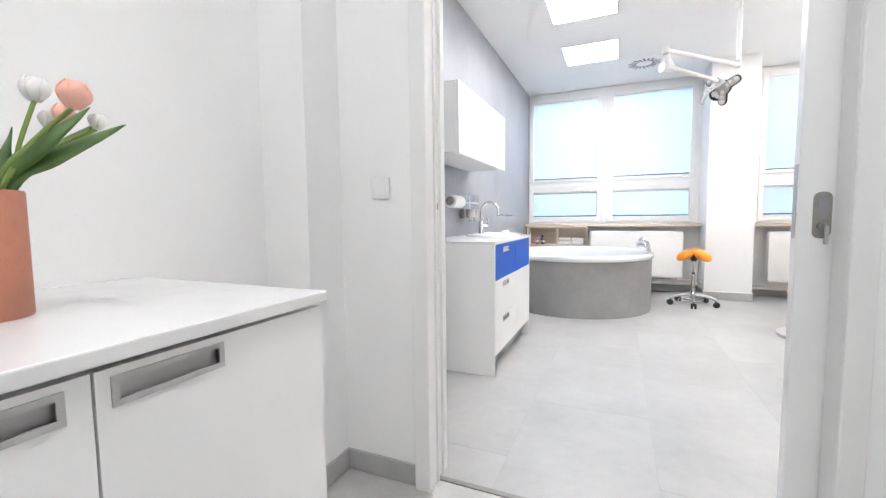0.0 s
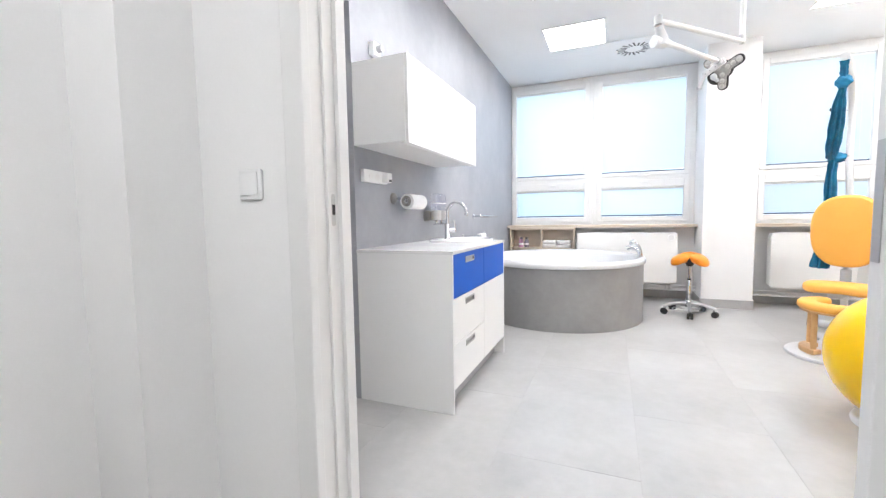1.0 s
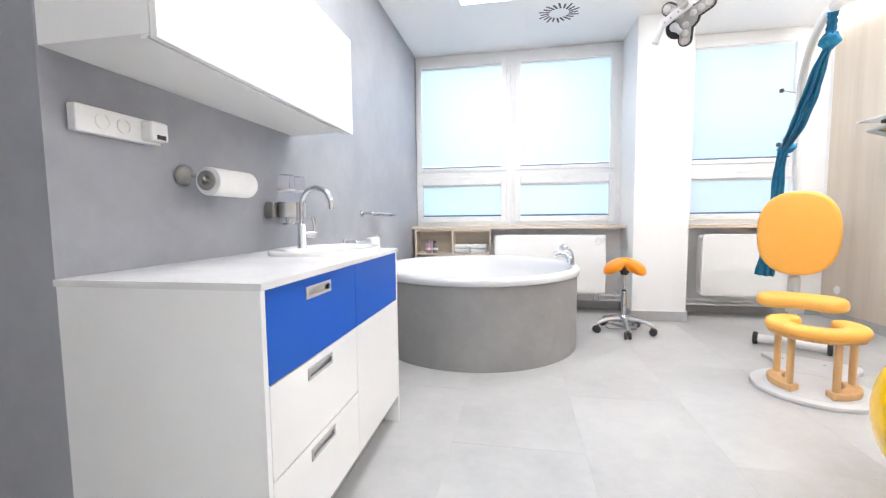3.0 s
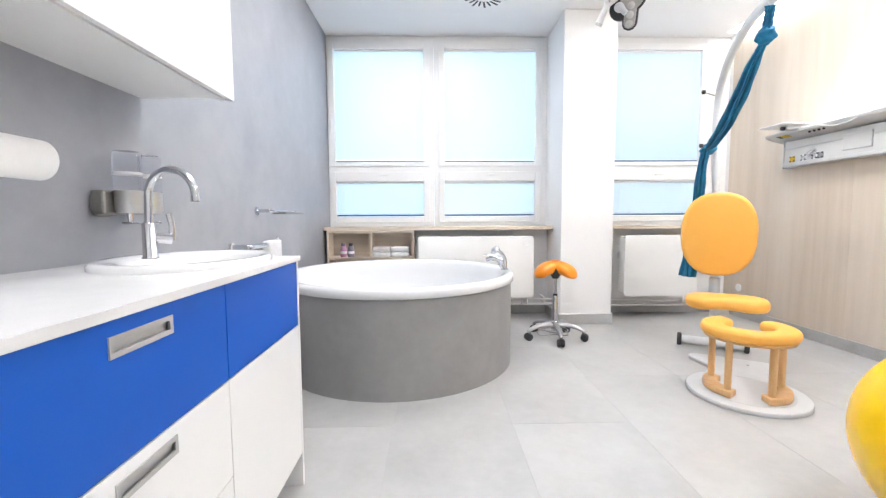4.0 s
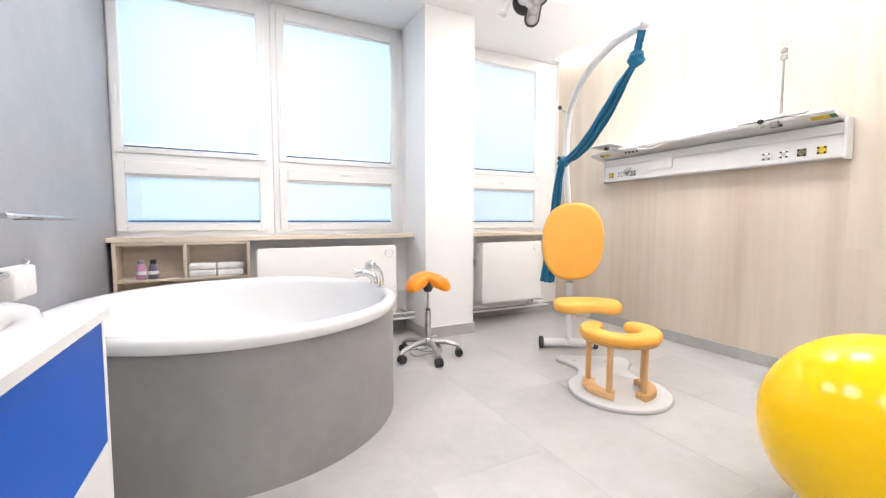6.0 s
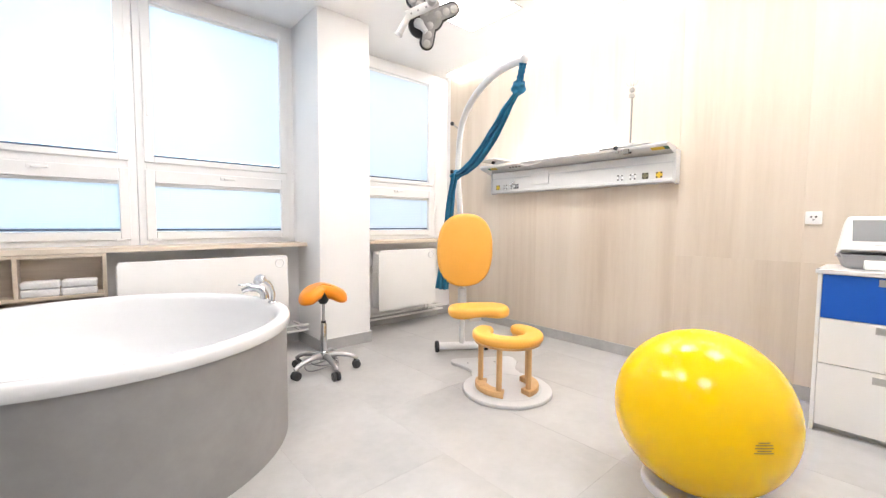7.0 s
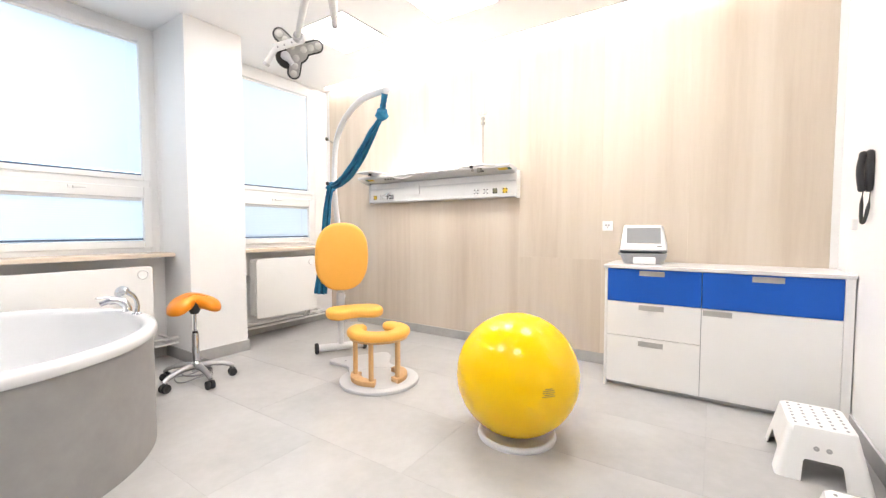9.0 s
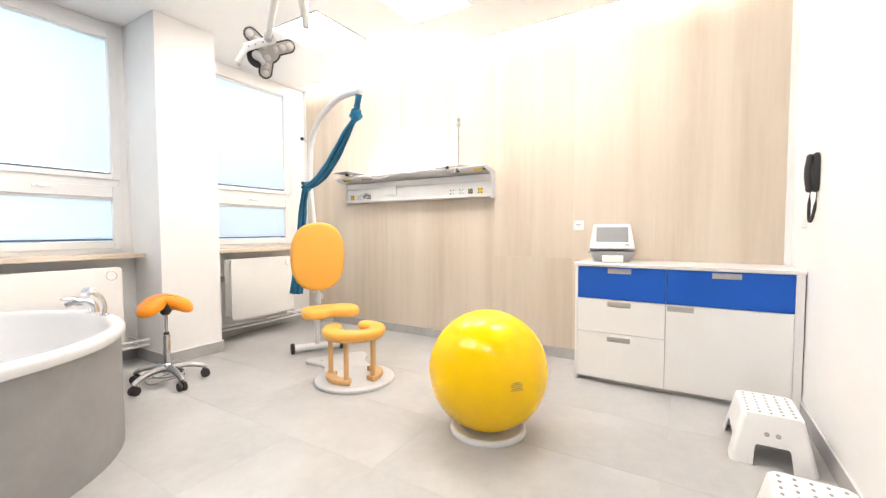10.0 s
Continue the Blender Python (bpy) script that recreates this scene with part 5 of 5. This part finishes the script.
ivp = thing("infusion_pole", at(2.83, 4.41, 1.755), "thin steel infusion pole clamped to the supply unit", "pole")
part("clamp", boxes([(-0.05, 0.05, -0.035, 0.035, -0.01, 0.035)], 0.005), MID_GREY, ivp)
part("clamp_screw", boxes([(-0.085, -0.05, -0.020, 0.020, -0.055, -0.012)], 0.005), DARK_STEEL, ivp)
part("clamp_screw", boxes([(-0.10, -0.085, 0.05, 0.075, -0.045, -0.020)], 0.005), DARK_STEEL, ivp)
part("rod", tube([(0, 0, 0.03), (0, 0, 0.43)], 0.008, 12), DARK_STEEL, ivp, smooth=40)
part("collar", lathe([(0.014, 0.40), (0.022, 0.405), (0.022, 0.430), (0.012, 0.435), (0.012, 0.45), (0.020, 0.453), (0.020, 0.475), (0.007, 0.485)], 14), DARK_STEEL, ivp, smooth=40)
for dx_, dy_ in ((0.0, 0.042), (0.0, -0.042), (0.03, 0.0), (-0.03, 0.0)):
    part("hook", tube(smooth_line([(0, 0, 0.505), (dx_ * 0.6, dy_ * 0.6, 0.50), (dx_, dy_, 0.515), (dx_, dy_, 0.530)], 3), 0.0022, 8), DARK_STEEL, ivp, smooth=50)
part("upper_rod", tube([(0, 0, 0.43), (0, 0, 0.90)], 0.0038, 10), STEEL, ivp, smooth=40)
part("side_board", box(-0.06, 0.05, -0.17, 0.25, 0.010, 0.018, bevel=0.002), MID_GREY, ivp)
part("clamp_knob", lathe([(0.001, 0), (0.017, 0.0), (0.017, 0.022), (0.001, 0.024)], 14, at(-0.05, 0.09, 0.005) @ FACE_W), DARK, ivp, smooth=40)

# ---- phone on the white wall ----
pn = thing("wall_phone", at(2.325, YS, 1.463), "black wall telephone with a coiled cord", "telephone")
part("cradle", pad(superellipse(0.034, 0.110, 40, 3.0), 0, 0.030, 0.013, 4, m=FACE_N), DARK, pn, smooth=60)
hsb = smooth_line([(0, 0.030, 0.100), (0, 0.042, 0.075), (0, 0.050, 0.0), (0, 0.042, -0.080), (0, 0.030, -0.106)], 5)
part("handset", tube(hsb, [0.010, 0.015, 0.019, 0.020, 0.020] + [0.017] * (len(hsb) - 10) + [0.020, 0.020, 0.019, 0.015, 0.010], 16, flat=0.85), DARK, pn, smooth=60)
loop = smooth_line([(0.0, 0.034, -0.098), (0.002, 0.037, -0.135), (0.008, 0.037, -0.180), (0.010, 0.036, -0.240), (0.006, 0.032, -0.270), (-0.003, 0.025, -0.256), (-0.009, 0.016, -0.195), (-0.010, 0.012, -0.155), (-0.010, 0.010, -0.105)], 6)
part("cord", tube(loop, [0.0025 + 0.0055 * min(1.0, max(0.0, min(i - 5, len(loop) - 6 - i) / 6)) * (1 + 0.10 * (i % 2)) for i in range(len(loop))], 10), DARK, pn, "black coiled cord", smooth=60)
ps = thing("phone_socket", at(2.590, YS, 1.187), "small white telephone socket on the wall", "socket")
part("plate", pad(round_rect(0.065, 0.065, 0.006), 0, 0.024, 0.003, 2, m=FACE_N), PVC, ps, smooth=50)


# ---- step stools ----
def step_stool(m, label):
    s_ = thing("step_stool", m, label, "step stool", "step stools")
    lx, ly, tx, ty, H = 0.222, 0.170, 0.160, 0.120, 0.235
    bm = bmesh.new()
    # four walls with arched cut-outs, leaning inwards
    def wall(a, b, c, d, arch_w, arch_h):
        """a, b the foot corners, d, c those above them."""
        a, b, c, d = map(Vector, (a, b, c, d))
        def P(u, v):
            return (a * (1 - u) + b * u) * (1 - v) + (d * (1 - u) + c * u) * v
        u0, u1 = 0.5 - arch_w / 2, 0.5 + arch_w / 2
        inner = [(u0, 0)] + [(u0 + 0.035 * (1 - math.cos(radians(q))), arch_h - 0.07 * (1 - math.sin(radians(q)))) for q in (0, 30, 60, 90)] + [(u1 - 0.035 * (1 - math.cos(radians(q))), arch_h - 0.07 * (1 - math.sin(radians(q)))) for q in (90, 60, 30, 0)] + [(u1, 0)]
        outer = [(0, 0), (0, 0.25), (0, 0.6), (0, 1), (u0 + 0.1, 1), (u1 - 0.1, 1), (1, 1), (1, 0.6), (1, 0.25), (1, 0)]
        vi, vo = [bm.verts.new(P(*p)) for p in inner], [bm.verts.new(P(*p)) for p in outer]
        for i in range(len(vi) - 1):
            bm.faces.new((vi[i], vi[i + 1], vo[i + 1], vo[i]))
    wall((-lx, -ly, 0), (-lx, ly, 0), (-tx, ty, H), (-tx, -ty, H), 0.46, 0.42)
    wall((lx, ly, 0), (lx, -ly, 0), (tx, -ty, H), (tx, ty, H), 0.46, 0.42)
    wall((lx, -ly, 0), (-lx, -ly, 0), (-tx, -ty, H), (tx, -ty, H), 0.56, 0.40)
    wall((-lx, ly, 0), (lx, ly, 0), (tx, ty, H), (-tx, ty, H), 0.56, 0.40)
    v = [bm.verts.new(p) for p in ((-tx, -ty, H), (tx, -ty, H), (tx, ty, H), (-tx, ty, H))]
    bm.faces.new(v)
    bmesh.ops.remove_doubles(bm, verts=bm.verts, dist=0.0008)
    ob = part("shell", bm, PVC, s_, smooth=180)
    bv = ob.modifiers.new("round", "BEVEL")
    bv.width, bv.segments, bv.limit_method, bv.angle_limit = 0.022, 4, "ANGLE", radians(40)
    so_ = ob.modifiers.new("thickness", "SOLIDIFY")
    so_.thickness, so_.offset = 0.006, 0
    wn = ob.modifiers.new("shading", "WEIGHTED_NORMAL")
    wn.keep_sharp = False
    for i in range(7):
        for j in range(5):
            x, y = -tx + 0.032 + (2 * tx - 0.064) * i / 6, -ty + 0.028 + (2 * ty - 0.056) * j / 4
            part("grip_dot", pad(superellipse(0.0088, 0.0066, 14, 2.0), H + 0.0028, H + 0.0048, 0.0010, 1, m=at(x, y, 0)), DOT, s_, smooth=50)
    for y in (-0.022, 0.022):
        part("hand_hole", lathe([(0.001, 0.0), (0.011, 0.0), (0.011, 0.002), (0.001, 0.0022)], 16, at(-0.1838, y, 0.150) @ pose(0, 0, 0, 0, 15, 0) @ FACE_W), DOT, s_)
    return s_


step_stool(at(1.967, 2.09, 0), "white plastic step stool with grey grip dots by the wall")
step_stool(at(1.07, 2.07, 0) @ pose(0, 0, 0, 0, 0, -3), "white plastic step stool with grey grip dots on the tiles")

# ---- operating lamp ----
HUB = Vector((0.795, 4.495, 2.150))
lampo = thing("operating_lamp", at(0.848, 4.247, CEIL), "white ceiling-mounted operating lamp with a three-lobed head", "lamp")
O = Vector((0.848, 4.247, CEIL))
part("ceiling_rose", lathe([(0.001, 0), (0.10, 0), (0.10, -0.02), (0.07, -0.045), (0.001, -0.046)], 32), POWDER, lampo, smooth=40)
part("drop_pole", lathe([(0.019, -0.04), (0.015, -0.66)], 20), POWDER, lampo, smooth=40)
part("pole_end", lathe([(0.019, -0.66), (0.017, -0.715), (0.001, -0.72)], 20), MID_GREY, lampo, smooth=40)
E1, E2 = Vector((0.288, 3.68, 2.252)) - O, Vector((0.311, 3.745, 2.155)) - O
upper = part("upper_arm", tube([(0, 0, -0.700), E1], 0.017, 16), POWDER, lampo, smooth=40)
part("arm_end", tube([E1 + Vector((0, 0, 0.030)), E1 - Vector((0, 0, 0.022))], [0.022, 0.024], 16), MID_GREY, upper, smooth=40)
elbow = part("elbow", tube([E1 - Vector((0, 0, 0.02)), E1 * 0.5 + E2 * 0.5, E2 + Vector((0, 0, 0.015)), E2 - Vector((0, 0, 0.030))], [0.024, 0.026, 0.040, 0.040], 20), POWDER, lampo, smooth=40)
part("elbow_cap", tube([E2 + Vector((-0.045, -0.03, -0.008)), E2 + Vector((0.02, 0.02, -0.004))], [0.036, 0.038], 18), POWDER, elbow, smooth=40)
nrm = Vector((-0.50, -0.79, -0.34)).normalized()
ax = Vector((0.115, -0.099, 0.057))
ax = (ax - ax.dot(nrm) * nrm).normalized()
ay = nrm.cross(ax)
B = Matrix.Translation(HUB - O) @ Matrix((ax, ay, nrm)).transposed().to_4x4()


def three_lobes(length, half, core, n=144):
    """A disc with three straight arms that end round."""
    out = []
    for i in range(n):
        t = 2 * math.pi * i / n
        d = (t + math.pi / 3) % (2 * math.pi / 3) - math.pi / 3
        c_, s_ = math.cos(d), abs(math.sin(d))
        k = length - half
        q = half ** 2 - (k * s_) ** 2
        r = k * c_ + math.sqrt(q) if q > 0 and half * c_ >= 0 and (k * c_ + math.sqrt(q)) * s_ <= half + 1e-6 else 0.0
        if s_ * length > half * 0.6:
            r = max(r, min(half / s_, k / c_))
        out.append(((max(r, core)) * math.cos(t), (max(r, core)) * math.sin(t)))
    return out


headp = part("head", pad(three_lobes(0.150, 0.037, 0.066), -0.022, 0.006, 0.010, 3, m=B), DARK, lampo, "dark three-lobed lamp head", smooth=50)
part("face", pad(three_lobes(0.141, 0.028, 0.056), 0.004, 0.013, 0.003, 2, m=B), LAMP_FACE, headp, "grey lens plate", smooth=50)
for k in range(3):
    t = 2 * math.pi * k / 3
    for r in (0.036, 0.078, 0.118):
        part("lens", lathe([(0.001, 0.022), (0.009, 0.0205), (0.015, 0.0165), (0.019, 0.012)], 20, B @ at(r * math.cos(t), r * math.sin(t), 0)), LENS, headp, smooth=50)
part("back_shell", pad(three_lobes(0.128, 0.025, 0.052), -0.050, -0.020, 0.012, 3, m=B), POWDER, headp, smooth=50)
part("hub_ring", lathe([(0.052, -0.014), (0.060, -0.002), (0.056, 0.009), (0.001, 0.010)], 36, B @ at(-0.062, -0.016, 0)), DARK, headp, "black hub", smooth=50)
part("grip", tube([B @ Vector((-0.070, -0.004, 0.008)), B @ Vector((-0.066, -0.012, 0.026)), B @ Vector((-0.058, -0.030, 0.036)), B @ Vector((-0.050, -0.054, 0.042))], [0.024, 0.023, 0.015, 0.013], 16), MID_GREY, headp, "pale sterile grip", smooth=50)
YK = B @ Vector((0.022, 0.062, 0.050))
part("lower_arm", tube([E2, E2 * 0.85 + YK * 0.15, YK], [0.030, 0.019, 0.0145], 16), POWDER, lampo, smooth=40)
BAR = B @ at(-0.030, 0.046, 0.036) @ Matrix.Rotation(radians(3), 4, "Z")
yoke = part("yoke", box(-0.086, 0.084, -0.021, 0.021, -0.012, 0.012, bevel=0.006, m=BAR), POWDER, lampo, smooth=50)
for q in (-0.062, -0.026, 0.016, 0.05):
    part("screw", lathe([(0.001, 0.0145), (0.004, 0.0145), (0.005, 0.012)], 12, BAR @ at(q, 0, 0)), SHADOW_GREY, yoke)
part("yoke_joint", tube([YK + (E2 - YK).normalized() * 0.034, YK - (E2 - YK).normalized() * 0.014], 0.024, 18), MID_GREY, lampo, smooth=40)
part("yoke_post", tube([B @ Vector((-0.03, 0.048, 0.026)), B @ Vector((-0.03, 0.02, -0.03))], 0.016, 12), POWDER, lampo, smooth=40)
hs0, hs1 = B @ Vector((-0.108, 0.036, 0.036)), B @ Vector((-0.176, -0.018, 0.038))
part("side_handle", tube([hs0, hs0 * 0.5 + hs1 * 0.5, hs1], [0.014, 0.015, 0.016], 14), POWDER, headp, smooth=50)
part("handle_cap", tube([hs1, hs1 + (hs1 - hs0).normalized() * 0.014], [0.020, 0.018], 16), MID_GREY, headp, smooth=40)

# ---- hall cabinet, vase and tulips ----
hc = thing("hall_cabinet", at(0, 0, 0), "white laminate hall cabinet with recessed steel handles", "cabinet")
HX = -0.600
part("side_panel", box(-1.25, HX - 0.0195, 0.930, 0.948, 0, 0.864, bevel=0.001), LAM, hc)
part("side_panel", box(-1.25, HX - 0.0195, -0.888, -0.870, 0, 0.864, bevel=0.001), LAM, hc)
part("carcass", box(-1.25, HX - 0.02, -0.868, 0.928, 0.10, 0.860), LAM, hc)
# set-back dark rail paints the shadow gap below the worktop
part("gap_shade_rail", box(-1.25, HX - 0.06, -0.868, 0.90, 0.860, 0.8755), SHADOW_GREY, hc)
part("plinth", box(HX - 0.06, HX - 0.045, -0.868, 0.928, 0, 0.10), SHADOW_GREY, hc)
for y0_, y1_ in ((0.518, 0.947), (0.070, 0.514), (-0.378, 0.066), (-0.826, -0.382)):
    front(hc, "door", HX, 1, y0_, y1_, 0.10, 0.866, LAM, (min(y0_ + 0.100, y1_ - 0.03 - 0.083) if y0_ > 0.5 else y1_ - 0.111, 0.834, 0.166, 0.042), depth=0.011)
solid("worktop", box(-1.25, -0.585, -0.90, 0.952, 0.876, 0.90, bevel=0.003), TOP, "white worktop on the hall cabinet", "worktop")
vase = solid("vase", lathe([(0.001, 0.0), (0.058, 0.0), (0.060, 0.003), (0.060, 0.207), (0.058, 0.21), (0.055, 0.207), (0.055, 0.02), (0.001, 0.02)], 48), TERRACOTTA, "plain terracotta cylinder vase on the hall cabinet", "vase", smooth=40)
VB = Vector((-0.943, 0.537, 0.90))
vase.matrix_world = at(*VB)


def tulip_flower(parent, p, d, r, material):
    q = d.to_track_quat("Z", "Y").to_matrix().to_4x4()
    q.translation = p
    fl_ = part("blossom", lathe([(0.001, -0.1 * r), (0.35 * r, 0.0), (0.62 * r, 0.35 * r), (0.66 * r, 0.8 * r), (0.5 * r, 1.3 * r), (0.3 * r, 1.4 * r), (0.001, 1.2 * r)], 18, q), material, parent, smooth=70)
    for i in range(6):
        a = i * math.pi / 3
        bm = bmesh.new()
        rows = []
        for j in range(7):
            t = j / 6
            w = 0.55 * r * math.sin(math.pi * min(1, 0.12 + 0.80 * t)) + 0.02 * r
            R = r * (0.30 + 0.52 * math.sin(math.pi * 0.86 * t) - (0.12 if i % 2 else 0.03) * t)
            rows.append([bm.verts.new(q @ Vector((R * math.cos(a + s_ * w / r), R * math.sin(a + s_ * w / r), 1.50 * r * t - 0.05 * r - 0.05 * r * abs(s_)))) for s_ in (-1, -0.5, 0, 0.5, 1)])
        for x_, y_ in zip(rows, rows[1:]):
            for c_ in range(4):
                bm.faces.new((x_[c_], x_[c_ + 1], y_[c_ + 1], y_[c_]))
        pt = part("petal", bm, material, fl_, smooth=80)
        so_ = pt.modifiers.new("thickness", "SOLIDIFY")
        so_.thickness = 0.0015


def leaf_blade(parent, pts, width):
    line = smooth_line(pts, 6)
    bm = bmesh.new()
    rows = []
    for i, p in enumerate(line):
        t = i / (len(line) - 1)
        tg = (line[min(i + 1, len(line) - 1)] - line[max(i - 1, 0)]).normalized()
        sd = tg.cross(Vector((0.55, -0.75, 0.3))).normalized()
        w = width * (math.sin(math.pi * (0.02 + 0.98 * t) ** 1.25) ** 0.8) if t < 1 else 0.0004
        up = tg.cross(sd)
        rows.append([bm.verts.new(p + sd * w * k_ + up * w * 0.28 * abs(k_)) for k_ in (-1, -0.5, 0, 0.5, 1)])
    for x_, y_ in zip(rows, rows[1:]):
        for c_ in range(4):
            bm.faces.new((x_[c_], x_[c_ + 1], y_[c_ + 1], y_[c_]))
    lf = part("leaf", bm, LEAF, parent, smooth=80)
    so_ = lf.modifiers.new("thickness", "SOLIDIFY")
    so_.thickness = 0.0012


bouquet = thing("tulip", at(0, 0, 0), "salmon pink and white tulips standing in the terracotta vase", "flowers")
root = VB + Vector((0, 0, 0.03))
for tipx, tipz, tipy, mt_, r_ in ((-0.764, 1.232, 0.595, PETAL_PINK, 0.028), (-0.828, 1.218, 0.61, PETAL_PINK, 0.021), (-0.786, 1.210, 0.635, PETAL_WHITE, 0.017), (-0.898, 1.262, 0.605, PETAL_WHITE, 0.026), (-0.935, 1.228, 0.635, PETAL_WHITE, 0.019), (-1.00, 1.235, 0.52, PETAL_PINK, 0.022), (-1.02, 1.25, 0.56, PETAL_WHITE, 0.022)):
    tp_ = Vector((tipx, tipy, tipz))
    dv = tp_ - root
    lip = VB + Vector((dv.x, dv.y, 0)).normalized() * min(0.042, 0.55 * math.hypot(dv.x, dv.y)) + Vector((0, 0, 0.212))
    ln = smooth_line([root, lip, lip * 0.55 + tp_ * 0.45 + Vector((0, 0, 0.012)), tp_], 6)
    part("stem", tube(ln, 0.0036, 8), STEM, bouquet, smooth=60)
    tulip_flower(bouquet, tp_, Vector((dv.x * 0.35, dv.y * 0.35, dv.z)).normalized(), r_, mt_)
for pts, w_ in (([root, (-0.912, 0.562, 1.115), (-0.82, 0.595, 1.165), (-0.645, 0.60, 1.195)], 0.017), ([root, (-0.918, 0.558, 1.115), (-0.83, 0.58, 1.18), (-0.70, 0.585, 1.222)], 0.018), ([root, (-0.928, 0.573, 1.115), (-0.88, 0.62, 1.18), (-0.78, 0.63, 1.215)], 0.016), ([root, (-0.952, 0.562, 1.115), (-0.985, 0.56, 1.20), (-0.985, 0.575, 1.275)], 0.012), ([root, (-0.936, 0.562, 1.115), (-0.92, 0.57, 1.17), (-0.86, 0.56, 1.205)], 0.012)):
    leaf_blade(bouquet, pts, w_)

# ---- floor tiles ----
TW, TL, Y0 = 0.60, 1.20, 1.34
J = 0.0005
done = {}
for c in range(-5, 6):
    xa = max(0.17 + TW * c, -2.37)
    xb = min(0.17 + TW * (c + 1), 3.0)
    if xb - xa < 0.01:
        continue
    off = Y0 if c % 2 or c == 2 else Y0 - TL / 2
    for r in range(-1, 6):
        ya, yb = max(off + TL * r, 1.70), min(off + TL * (r + 1), 6.72)
        if yb - ya < 0.01:
            continue
        if xb <= XW + 0.02 and ya >= 2.79:
            continue
        if xb <= XW + 0.02:
            yb = min(yb, 2.79)
        w_, l_ = round(xb - xa - 2 * J, 4), round(yb - ya - 2 * J, 4)
        if (w_, l_) not in done:
            done[w_, l_] = mesh_from(box(-w_ / 2, w_ / 2, -l_ / 2, l_ / 2, -0.008, 0, bevel=0.0004, seg=1), "tile", TILE)
        t_ = new("tile", done[w_, l_])
        t_.parent = floor
        t_.location = ((xa + xb) / 2, (ya + yb) / 2, 0.0)
